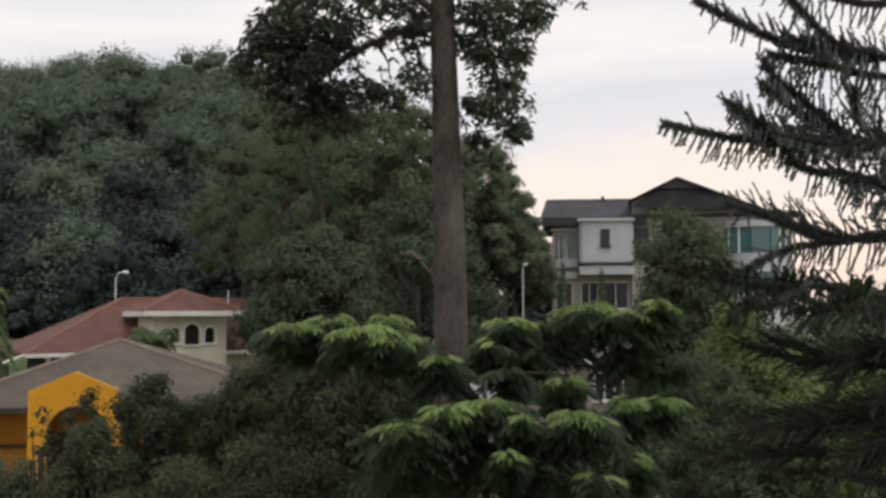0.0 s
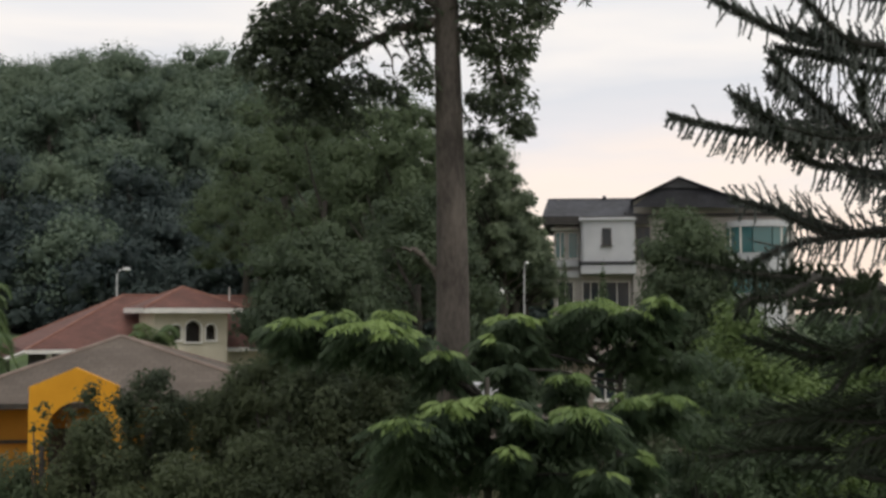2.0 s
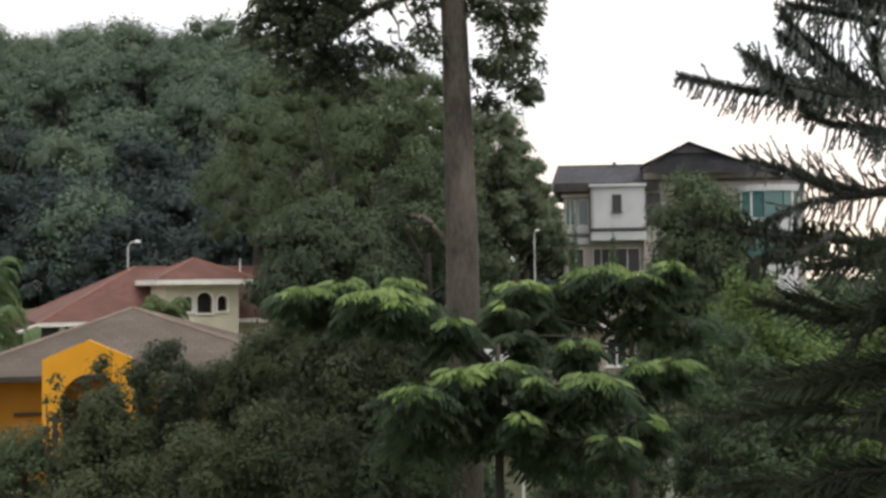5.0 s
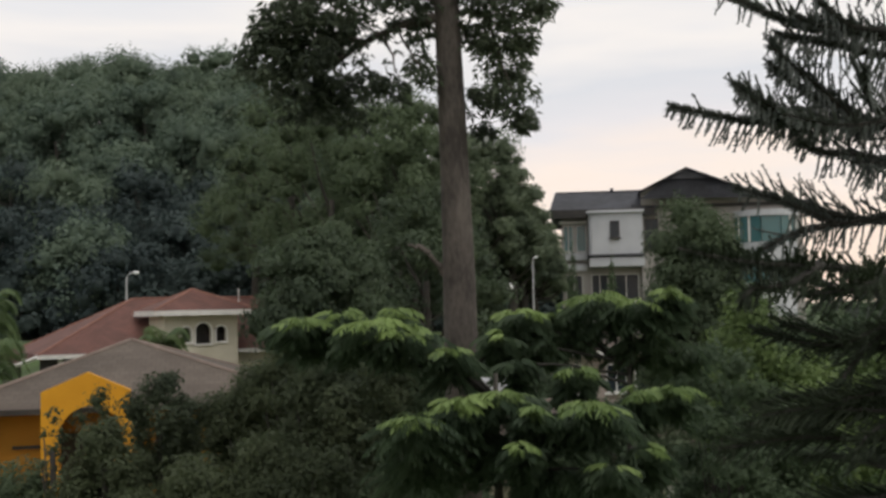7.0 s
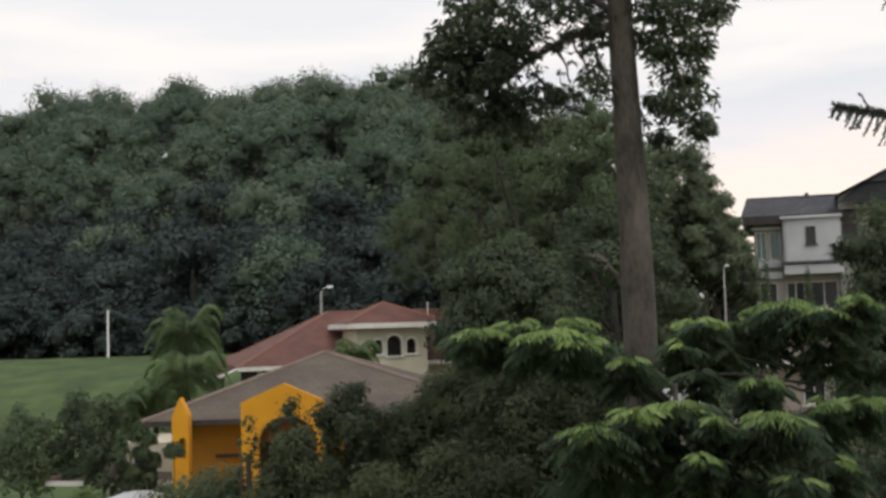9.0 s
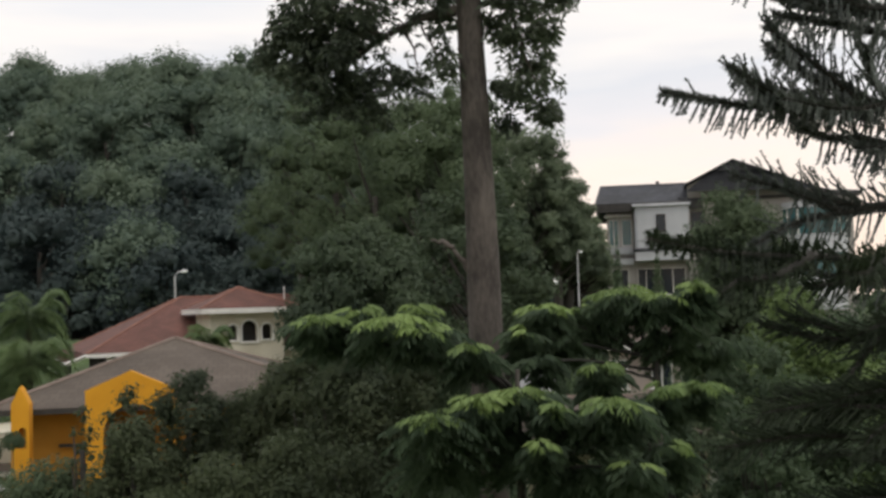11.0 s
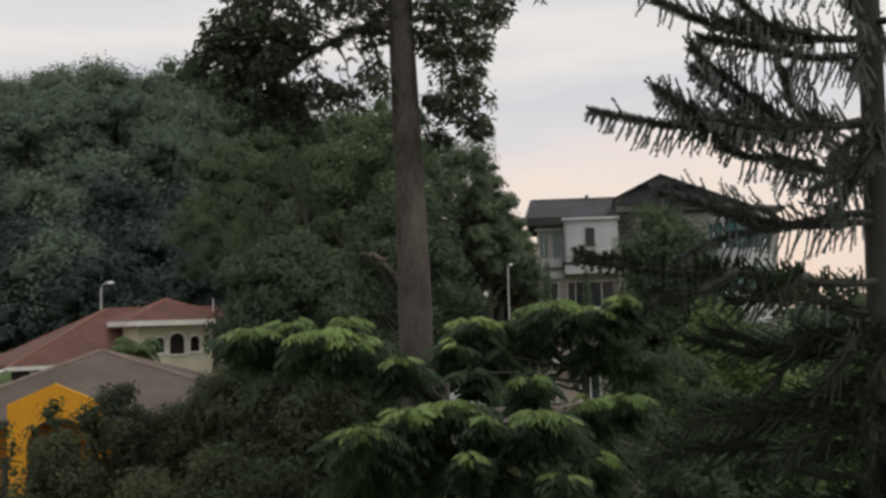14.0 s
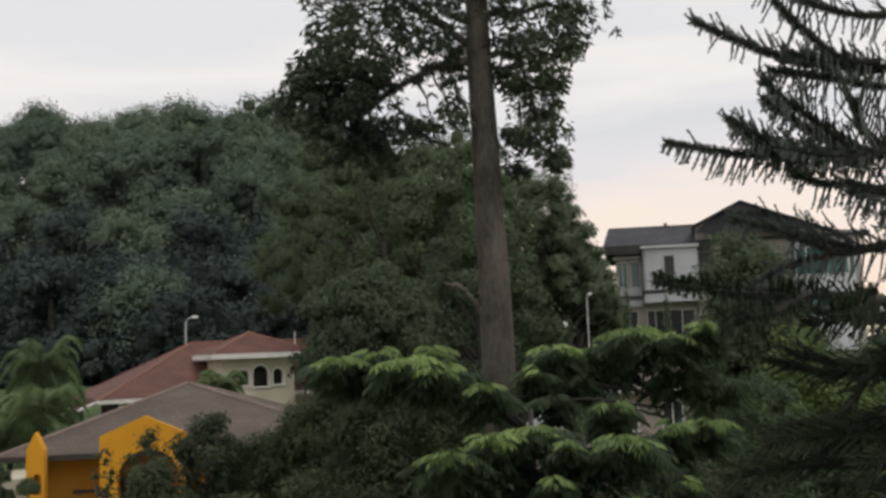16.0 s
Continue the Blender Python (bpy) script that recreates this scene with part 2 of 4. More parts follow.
def unit(v):
    return v / np.maximum(np.linalg.norm(v, axis=1, keepdims=True), 1e-9)


def quads(name, verts, mat, parent=None, label="", per=4):
    """A mesh of separate faces, per corners each, from rows of corners."""
    verts = np.ascontiguousarray(verts, dtype=np.float32).reshape(-1, 3)
    nv, nf = len(verts), len(verts) // per
    me = bpy.data.meshes.new(name)
    me.vertices.add(nv)
    me.vertices.foreach_set("co", verts.ravel())
    me.loops.add(nv)
    me.loops.foreach_set("vertex_index", np.arange(nv, dtype=np.int32))
    me.polygons.add(nf)
    me.polygons.foreach_set("loop_start", np.arange(0, nv, per, dtype=np.int32))
    me.update(calc_edges=True)
    me.materials.append(mat)
    ob = new(name, me)
    if parent:
        ob.parent = parent
    if label:
        tagged(ob, label)
    return ob


def leaf_faces(at, along, normal, length, width):
    """Pointed leaves: base, two flanks and tip."""
    side = unit(np.cross(along, normal))
    length, width = np.reshape(length, (-1, 1)), np.reshape(width, (-1, 1))
    mid = at + along * length * 0.45 + normal * width * 0.12
    return np.stack([at, mid + side * width / 2, at + along * length, mid - side * width / 2], 1)


def clump_leaves(blobs, count, size, droop=0.3, ratio=0.55, shell=0.3, low=-0.35, stray=0.3):
    """Leaves on the outside of round clumps (x, y, z, rx, rz), facing mostly outwards and hanging a little."""
    blobs = np.array(blobs, float)
    area = blobs[:, 3] ** 2
    pick = RNG.choice(len(blobs), count, p=area / area.sum())
    d = unit(RNG.normal(size=(count, 3)))
    d[:, 2] = np.where(d[:, 2] < low, -d[:, 2], d[:, 2])
    r = 1 + np.clip(RNG.normal(size=(count, 1)), -1.9, 0.9) * shell * 0.5 - shell * 0.25
    # lumps of lumps: an uneven outline
    lump = 1 + 0.18 * np.sin(d[:, :1] * 5.1 + pick[:, None]) * np.sin(d[:, 1:2] * 4.7 + 2.0 * pick[:, None]) + 0.12 * np.sin(d[:, 2:] * 7 + pick[:, None])
    at = blobs[pick, :3] + d * r * lump * blobs[pick][:, [3, 3, 4]]
    normal = unit(d + RNG.normal(size=(count, 3)) * stray + [0, 0, 0.2])
    along = unit(np.cross(normal, RNG.normal(size=(count, 3))) + [0, 0, -droop])
    length = size * RNG.uniform(0.6, 1.35, count)
    return leaf_faces(at, along, normal, length, length * ratio)


def lumps(blobs, mat, parent, share=0.7, level=1):
    """Rough, uneven solid clumps added inside a crown to stop light and sight."""
    bm = bmesh.new()
    for x, y, z, r, rz in blobs:
        made = bmesh.ops.create_icosphere(bm, subdivisions=level, radius=1)["verts"]
        for v in made:
            k = share * (0.92 + 0.28 * noise.noise(v.co * 2.1 + Vector((x, y, z))) + 0.12 * noise.noise(v.co * 5.3 + Vector((z, x, y))))
            v.co = Vector((x + v.co.x * r * k, y + v.co.y * r * k, z + v.co.z * rz * k))
    return part("inner_crown", bm, mat, parent, smooth=True)


def dome_blobs(n, width, height, base, r0, r1, flat=0.75, seed=0):
    """Clumps spread over a domed crown standing on z = base."""
    g = np.random.default_rng(seed)
    out = []
    for i in range(n):
        u = (i + 0.5) / n
        el = math.asin(min(1, 1.12 * u - 0.12))
        az = i * 2.39996 + g.uniform(-0.4, 0.4)
        k = g.uniform(0.72, 1.05)
        r = g.uniform(r0, r1)
        out.append((math.cos(az) * math.cos(el) * width / 2 * k, math.sin(az) * math.cos(el) * width / 2 * k, base + height * (0.3 + 0.62 * math.sin(el) * k), r, r * flat))
    return out


def tree(name, x, y, z, label, category, blobs, leaves, size, leaf_mat, trunk_r, trunk_top, bark=DARK_BARK, droop=0.3, ratio=0.55, group="", limbs=6, lean=0.0, shell=0.3, core=0.0):
    t = thing(name, x, y, z, label, category, group=group)
    bm = bmesh.new()
    tube(bm, bend((0, 0, -0.3), (lean, 0, trunk_top), 0, 6, trunk_r * 0.4), [trunk_r * (1.25 - 0.75 * i / 6) for i in range(7)], 8, 0.12)
    for i in range(min(limbs, len(blobs))):
        b = blobs[(i * 5) % len(blobs)]
        tube(bm, bend((lean * 0.6, 0, trunk_top * (0.5 + 0.45 * i / max(1, limbs))), b[:3], 0.1, 4, trunk_r * 0.3), [trunk_r * 0.45, trunk_r * 0.36, trunk_r * 0.28, trunk_r * 0.2, trunk_r * 0.12], 6)
    part("trunk", bm, bark, t, smooth=True)
    quads("crown", clump_leaves(blobs, leaves, size, droop, ratio, shell), leaf_mat, t)
    if core:
        lumps(blobs, leaf_mat, t, core)
    return t


# ---- ground: one sheet from the garden to the horizon, rising to the wooded hill ----
def ease(v):
    v = min(1.0, max(0.0, v))
    return v * v * (3 - 2 * v)


def ground_z(x, y):
    z = 6.2 * ease((y - 50) / 40) * (1 - ease((x + 6) / 14)) + 6.3 * ease((y - 36) / 22) * ease((x + 6) / 14)
    hill = ease((y - 95) / 80) * (1 - ease((x + 34) / 42)) * (0.96 + 0.03 * math.sin(x * 0.06 + 0.6)) * min(1.03, max(0.86, 1 + 0.0016 * (x + 48)))
    return z + (31.8 + 0.7 * math.exp(-((x + 43) / 15) ** 2)) * hill + 0.15 * math.sin(x * 0.35) * math.sin(y * 0.31)


xs = [-1500, -900, -520, -330, -240] + [-200 + 4 * i for i in range(71)] + [110, 160, 260, 500, 900, 1500]
ys = [-1500, -600, -250, -90, -40] + [-16 + 4 * i for i in range(58)] + [240, 300, 420, 700, 1200, 2200]
bm = bmesh.new()
grid = [[bm.verts.new((x, y, ground_z(x, y))) for x in xs] for y in ys]
for r0, r1 in zip(grid, grid[1:]):
    for i in range(len(xs) - 1):
        bm.faces.new((r0[i], r0[i + 1], r1[i + 1], r1[i]))
bm.faces.ensure_lookup_table()
for f in bm.faces:
    c = f.calc_center_median()
    f.material_index = 1 if c.y > 92 and c.x < 30 else 0
ground = part("ground", bm, GRASS, smooth=True)
ground.data.materials.append(LITTER)
tagged(ground, "grassy ground rising to a wooded hill", "ground", kind="structure")


# ---- hillside wood ----
HILL_KINDS = []
for k, (w, h, leaves, n) in enumerate(((8.6, 8.5, 5200, 15), (7.4, 9.5, 4600, 13), (9.8, 9, 5800, 17), (6.4, 7.5, 3800, 11), (8.0, 10, 5200, 15))):
    HILL_KINDS.append(tree("hillside_tree", 0, -400, 0, "dark green broadleaf tree on the wooded hillside", "tree",
                           dome_blobs(int(n * 1.5), w * 1.1, h, 0.4, w * 0.15, w * 0.29, 0.92, k), leaves, 0.4, HILL_LEAF, 0.3, 6.5, group="hillside wood", limbs=5, shell=0.45, core=0.55))
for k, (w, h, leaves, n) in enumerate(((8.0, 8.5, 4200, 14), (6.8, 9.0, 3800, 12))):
    HILL_KINDS.append(tree("hillside_tree", 0, -400, 0, "tree low on the wooded hillside, shade put into its leaf colour", "tree",
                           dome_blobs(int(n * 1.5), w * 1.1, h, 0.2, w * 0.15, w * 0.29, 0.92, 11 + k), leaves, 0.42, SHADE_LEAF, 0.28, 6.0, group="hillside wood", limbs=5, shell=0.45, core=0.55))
spots = []
yy = 97.0
while yy < 182:
    xx = -118.0
    while xx < 26:
        px, py = xx + random.uniform(-2.6, 2.6), yy + random.uniform(-2.4, 2.4)
        if px < 0.045 * py and px > -0.66 * py - 14:
            spots.append((px, py))
        xx += 7.7
    yy += 8.2
first = set()
for i, (px, py) in enumerate(spots):
    # Low rows mostly take the kinds with shade painted into their leaves.
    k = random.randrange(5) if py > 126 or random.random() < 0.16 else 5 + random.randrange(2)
    s = random.uniform(0.85, 1.2)
    m = pose(px, py, ground_z(px, py) - 0.4, 0, 0, random.uniform(0, 360))
    if k not in first:
        first.add(k)
        HILL_KINDS[k].matrix_world = m
        continue
    c = copy_thing(HILL_KINDS[k], m)
    c.scale = (s, s, s * random.uniform(0.9, 1.1))

edge = tree("hillside_bush", -60, 95, ground_z(-60, 95) - 0.3, "dense bush at the foot of the hill, shade put into its leaf colour", "bush",
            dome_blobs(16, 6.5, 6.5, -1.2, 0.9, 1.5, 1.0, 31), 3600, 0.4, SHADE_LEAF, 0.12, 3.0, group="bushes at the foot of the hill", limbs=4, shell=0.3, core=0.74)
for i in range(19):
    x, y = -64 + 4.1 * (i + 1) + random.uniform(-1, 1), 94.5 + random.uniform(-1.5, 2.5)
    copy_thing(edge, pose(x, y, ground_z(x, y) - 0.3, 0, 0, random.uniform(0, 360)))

# ---- nearer wood behind the tall tree ----
for i, (x, y, top, w) in enumerate((
        (-6.5, 62, 22.5, 8), (-2.8, 57, 19.5, 7), (0.6, 64, 20.0, 7), (-10, 72, 23.5, 9), (2.6, 69, 16.2, 5.2), (-4.0, 72, 24.5, 9),
        (1.6, 70, 20.0, 6), (-1.2, 50, 14.6, 6), (-14.5, 84, 20, 8), (3.9, 70, 12.8, 4.2), (4.6, 76, 14.2, 4.4), (0.4, 66, 13.5, 5), (4.6, 67, 14.0, 3.8), (3.9, 66, 15.9, 3.8), (3.2, 64, 17.8, 3.8), (-3.4, 66, 19.5, 6), (-1.5, 60, 21.2, 5.5))):
    g = ground_z(x, y)
    h = top - g
    # Trees on the right get the leaf colour with light painted in.
    tree("woodland_tree", x, y, g, "dense green broadleaf tree at the edge of the wood", "tree",
         dome_blobs(44, w, h * 0.74, h * 0.22, w * 0.08, w * 0.17, 0.9, 40 + i), 17000, 0.2, LIT_WOOD_LEAF if x > 0.5 else MID_LEAF, 0.28, h * 0.6, group="trees behind the gardens", limbs=8, shell=0.75, core=0.5)
tree("rounded_tree", -2.5, 22, 0, "rounded bushy green tree with drooping leaves", "tree",
     dome_blobs(40, 2.5, 2.9, 6.85, 0.28, 0.46, 0.95, 90) + dome_blobs(30, 3.0, 3.6, 4.5, 0.3, 0.5, 0.95, 91), 30000, 0.1, MID_LEAF, 0.14, 7.5, limbs=8, droop=0.8, shell=0.45, core=0.6)

# ---- the tall tree ----
tall = thing("tall_tree", 0.11, 12.5, 0, "tall tree with a straight grey trunk and hanging leaves", "tree")
bm = bmesh.new()
tp = [(-0.012, 0, -0.3), (-0.018, 0, 3), (-0.024, 0, 6), (-0.03, 0, 7.75), (-0.037, 0, 8.48), (-0.055, 0, 9.4), (-0.079, 0, 10.32), (-0.104, 0, 11.17), (-0.11, 0, 11.91), (-0.086, 0, 12.95), (-0.012, 0, 14.48)]
tube(bm, tp, [0.24, 0.205, 0.188, 0.18, 0.176, 0.158, 0.146, 0.136, 0.122, 0.09, 0.04], 18, 0.06)
part("trunk", bm, BARK, tall, smooth=True)
limbs = [((-0.20, 0, 11.17), (-1.48, 0.15, 10.65), -0.08, 0.06),
         ((-0.99, 0, 10.88), (-2.03, 0.15, 11.17), -0.03, 0.035),
         ((-1.24, 0, 10.78), (-1.73, -0.1, 10.50), 0, 0.03),
         ((-0.17, 0, 11.30), (-1.24, 0.15, 12.15), 0, 0.05),
         ((-0.07, 0, 11.24), (0.60, 0.15, 11.05), -0.05, 0.045),
         ((-0.01, 0, 11.66), (0.91, 0.15, 11.79), 0, 0.045),
         ((-0.78, 0, 10.96), (-0.62, -0.1, 10.50), 0.02, 0.018),
         ((-0.62, 0, 11.05), (-0.41, -0.1, 10.56), 0.03, 0.015),
         ((-0.12, 0, 8.33), (-0.37, -0.06, 8.63), 0.03, 0.06), ((-0.35, -0.06, 8.61), (-0.58, -0.1, 8.69), -0.01, 0.035),
         ((0.36, 0, 11.11), (0.60, -0.1, 10.13), -0.03, 0.022),
         ((-0.13, 0, 12.34), (-1.24, 0.15, 12.95), 0, 0.04),
         ((-0.01, 0, 12.34), (0.91, 0.15, 13.01), 0, 0.04)]
for a, b, sag, r in limbs:
    bm = bmesh.new()
    tube(bm, bend(a, b, sag, 6, 0.03), [r * (1 - 0.12 * i) for i in range(7)], 8, 0.1)
    part("limb", bm, BARK, tall, smooth=True)


def hanging_sprays(centres, per, size, spread):
    """Clusters of long leaves that hang from twig ends."""
    at, along = [], []
    for cx, cy, cz, r, n in centres:
        twig = RNG.normal(size=(n, 3)) * [r, r * 0.8, r * 0.85] * spread + [cx, cy, cz]
        rep = np.repeat(twig, per, 0)
        out = unit(RNG.normal(size=(len(rep), 3)) * [1, 1, 0.35] + [0, 0, -0.75])
        at.append(rep + RNG.normal(size=rep.shape) * 0.03)
        along.append(out)
    at, along = np.concatenate(at), np.concatenate(along)
    normal = unit(np.cross(along, RNG.normal(size=at.shape)))
    length = size * RNG.uniform(0.7, 1.3, len(at))
    return leaf_faces(at, along, normal, length, length * 0.3)


crown = [(-1.75, 0.1, 10.88, 0.26, 90), (-1.5, 0.2, 10.5, 0.26, 70), (-1.3, 0.1, 10.95, 0.25, 60), (-1.92, -0.18, 11.1, 0.2, 50), (-1.62, -0.25, 11.25, 0.3, 90), (-2.05, -0.25, 10.95, 0.14, 34), (-1.48, -0.12, 11.05, 0.31, 70), (-1.85, 0.08, 10.78, 0.23, 60), (-1.11, -0.05, 11.27, 0.31, 60), (-0.69, -0.18, 11.36, 0.28, 40),
         (-0.41, -0.05, 11.05, 0.18, 18), (-1.48, -0.18, 10.65, 0.20, 45), (-0.99, 0.02, 10.50, 0.20, 40), (-0.69, 0.22, 10.44, 0.15, 22), (-1.97, -0.25, 10.50, 0.28, 60), (-1.66, 0.15, 10.26, 0.28, 55), (-1.24, 0.28, 10.29, 0.24, 50),
         (-2.22, -0.18, 10.75, 0.15, 25), (-1.15, 0.08, 11.85, 0.5, 150), (-0.56, 0.08, 11.79, 0.49, 110), (-1.62, -0.18, 11.62, 0.3, 60), (0.26, -0.05, 11.27, 0.23, 50), (0.60, -0.25, 11.14, 0.23, 60), (0.88, -0.18, 11.27, 0.15, 34),
         (0.36, -0.05, 10.81, 0.21, 50), (0.56, 0.22, 10.56, 0.18, 50), (0.48, -0.18, 10.23, 0.18, 46), (0.67, -0.05, 10.04, 0.12, 30), (0.24, 0.15, 10.35, 0.12, 22), (0.29, 0.22, 9.95, 0.11, 18), (0.20, 0.08, 10.99, 0.15, 30),
         (0.63, -0.18, 10.84, 0.15, 30), (-0.50, 0.28, 10.75, 0.17, 20), (-0.35, 0.22, 11.24, 0.18, 25), (-0.35, -0.18, 10.50, 0.13, 14), (0.42, -0.25, 11.79, 0.49, 130), (0.97, 0.02, 11.73, 0.24, 50), (-0.13, 0.22, 12.64, 0.73, 200),
         (-1.11, -0.05, 12.64, 0.67, 160), (0.78, 0.02, 12.64, 0.61, 150), (-0.13, 0.28, 13.87, 0.73, 160)]
quads("foliage", hanging_sprays(crown, 10, 0.105, 0.66), CROWN_LEAF, tall)


# ---- trees with tiers of drooping feathered leaves ----
def rosette(x, y, z, r, fronds, lift, fall, pairs=6, leaflet=0.12, wide=0.3, back=1.0):
    """Feathered leaves that arch out of one branch tip on all sides and droop at their ends."""
    out = []
    az = np.arange(fronds) * 2.39996 + RNG.uniform(-0.35, 0.35, fronds)
    h = np.stack([np.cos(az), np.sin(az) * back, np.zeros(fronds)], 1)
    side = np.stack([-np.sin(az), np.cos(az), np.zeros(fronds)], 1)
    ln = r * RNG.uniform(0.7, 1.2, fronds)
    up = lift * RNG.uniform(0.4, 1.3, fronds)
    base = np.array([x, y, z]) + RNG.normal(size=(fronds, 3)) * [r * 0.22, r * 0.22, 0.025]
    for k in range(pairs):
        u = 0.15 + 0.85 * (k + 0.5) / pairs
        p = base + h * (ln * u)[:, None] + np.array([0, 0, 1.0]) * (ln * (up * u - (up + fall) * u * u))[:, None]
        for sg in (-1, 1):
            along = unit(side * sg * (0.75 - 0.35 * u) + h * (0.45 + 0.3 * u) + np.array([0, 0, -0.55 - 0.35 * u]) + RNG.normal(size=h.shape) * 0.13)
            normal = unit(np.cross(along, h * sg) + np.array([0, 0, 0.02]))
            normal = np.where(normal[:, 2:] < 0, -normal, normal)
            size = leaflet * (1.1 - 0.6 * abs(u - 0.5)) * RNG.uniform(0.75, 1.2, fronds)
            out.append(leaf_faces(p, along, normal, size, size * wide))
    return np.concatenate(out)


def tiered_tree(x, y, stem, tips, label):
    """A slender stem; each branch tip (x, y, z, spread, share of young leaves) carries a drooping rosette."""
    t = thing("feather_leaved_tree", x, y, 0, label, "tree", group="feather-leaved trees")
    bm = bmesh.new()
    tube(bm, bend((0, 0, -0.2), (0.05, 0, stem), 0, 7, 0.03), [0.1, 0.09, 0.08, 0.07, 0.06, 0.05, 0.04, 0.02], 8, 0.1)
    part("trunk", bm, DARK_BARK, t, smooth=True)
    young, old = [], []
    for wx, wy, wz, r, fresh in tips:
        tx, ty, tz = wx - x, wy - y, wz
        bm = bmesh.new()
        tube(bm, bend((0.03, 0, max(0.5, min(stem, tz) - 0.22)), (tx, ty, tz - 0.06), -0.03, 6, 0.02), [0.02, 0.018, 0.016, 0.014, 0.012, 0.01, 0.007], 6)
        part("branch", bm, BLACK_BARK, t, smooth=True)
        # The bright top fronds also paint the lit rim of each tier.
        if fresh:
            young.append(rosette(tx, ty - 0.05, tz, r * 0.82, int((12 + 26 * r) * fresh), 0.3, 0.2, 6, 0.11, 0.32))
        old.append(rosette(tx, ty, tz - 0.05, r, int(16 + 44 * r), 0.2, 0.3, 7, 0.12, 0.3))
        old.append(rosette(tx, ty + 0.1, tz - 0.12, r * 1.05, int(20 + 60 * r), 0.05, 0.45, 7, 0.12, 0.3))
        old.append(rosette(tx, ty + 0.2, tz - 0.24, r * 0.9, int(12 + 40 * r), 0.0, 0.6, 6, 0.11, 0.3))
    quads("young_leaves", np.concatenate(young), LIT_FRESH_LEAF, t, "fresh light green feathered leaves with top light in their colour")
    quads("old_leaves", np.concatenate(old), OLD_LEAF, t, "dark green older leaves")
    return t


tiered_tree(0.33, 10.7, 7.4, [
    (-1.38, 10.7, 7.93, 0.27, 0.8), (-1.02, 10.9, 7.98, 0.24, 0.7), (-0.74, 10.5, 7.90, 0.34, 0.9), (-0.43, 10.4, 7.82, 0.27, 0.8), (-0.55, 11.0, 7.98, 0.27, 0.6), (-0.02, 10.5, 7.64, 0.26, 0.4), (-1.2, 11.1, 7.86, 0.3, 0.0),
    (-0.34, 10.2, 7.07, 0.36, 0.9), (0.03, 10.2, 7.19, 0.26, 1.0), (0.43, 10.3, 7.25, 0.32, 0.9), (0.68, 10.0, 7.14, 0.15, 0.8), (1.17, 10.1, 7.15, 0.33, 1.0), (0.55, 9.9, 6.86, 0.15, 0.4), (1.33, 10.0, 6.67, 0.24, 0.15), (0.9, 10.5, 7.0, 0.3, 0.0),
    (0.1, 10.6, 6.95, 0.35, 0.0), (-0.3, 10.6, 6.7, 0.35, 0.0), (0.45, 10.6, 6.75, 0.35, 0.0), (0.85, 10.4, 6.6, 0.35, 0.0)], "small tree with tiers of drooping feathered leaves")
tiered_tree(1.72, 11.8, 7.6, [
    (0.68, 11.6, 7.96, 0.25, 0.7), (1.01, 11.8, 7.95, 0.22, 0.2), (1.46, 11.7, 8.09, 0.36, 0.7), (1.84, 11.6, 8.05, 0.38, 0.5), (2.13, 11.5, 8.12, 0.2, 1.1), (0.45, 11.4, 7.76, 0.2, 0.3), (0.62, 11.2, 7.52, 0.17, 0.0), (1.2, 11.9, 7.86, 0.33, 0.0), (0.8, 11.7, 7.75, 0.3, 0.0),
    (1.15, 11.0, 7.42, 0.19, 0.7), (1.9, 11.8, 7.7, 0.3, 0.1), (1.64, 10.5, 7.22, 0.2, 0.9), (1.93, 10.6, 7.24, 0.27, 1.0), (1.68, 10.3, 6.76, 0.2, 0.4), (2.35, 12.0, 7.6, 0.28, 0.0)],
    "slender tree with light green feathered leaf sprays")


# ---- tall conifer with whorls of needle-clad branches ----
CONE_X, CONE_Y = 2.3, 5.5
conifer = thing("conifer", CONE_X, CONE_Y, 0, "tall dark conifer with whorled needle branches", "tree")
bm = bmesh.new()
tube(bm, bend((-0.03, 0, -0.2), (0.06, 0, 12), 0, 12, 0.008), [0.15 - 0.0105 * i for i in range(13)], 12, 0.08)
part("trunk", bm, BLACK_BARK, conifer, smooth=True)


def needle_rope(rows, bm, points, r, needles, needle=0.012):
    """A shoot: a thin stem clad in short forward-pointing needles."""
    n = len(points) - 1
    tube(bm, points, [r * (1 - 0.6 * i / n) for i in range(n + 1)], 5, cap=False)
    pts = np.array([tuple(p) for p in points])
    u = RNG.uniform(0.02, 1, needles) * n
    i = np.minimum(u.astype(int), n - 1)
    at = pts[i] + (pts[i + 1] - pts[i]) * (u - i)[:, None]
    d = unit(pts[i + 1] - pts[i])
    out = unit(np.cross(d, RNG.normal(size=d.shape)))
    rows.append(leaf_faces(at, unit(d * 0.75 + out * 0.75), unit(np.cross(d, out)), RNG.uniform(0.75, 1.35, needles) * needle, np.full(needles, 0.0065)))


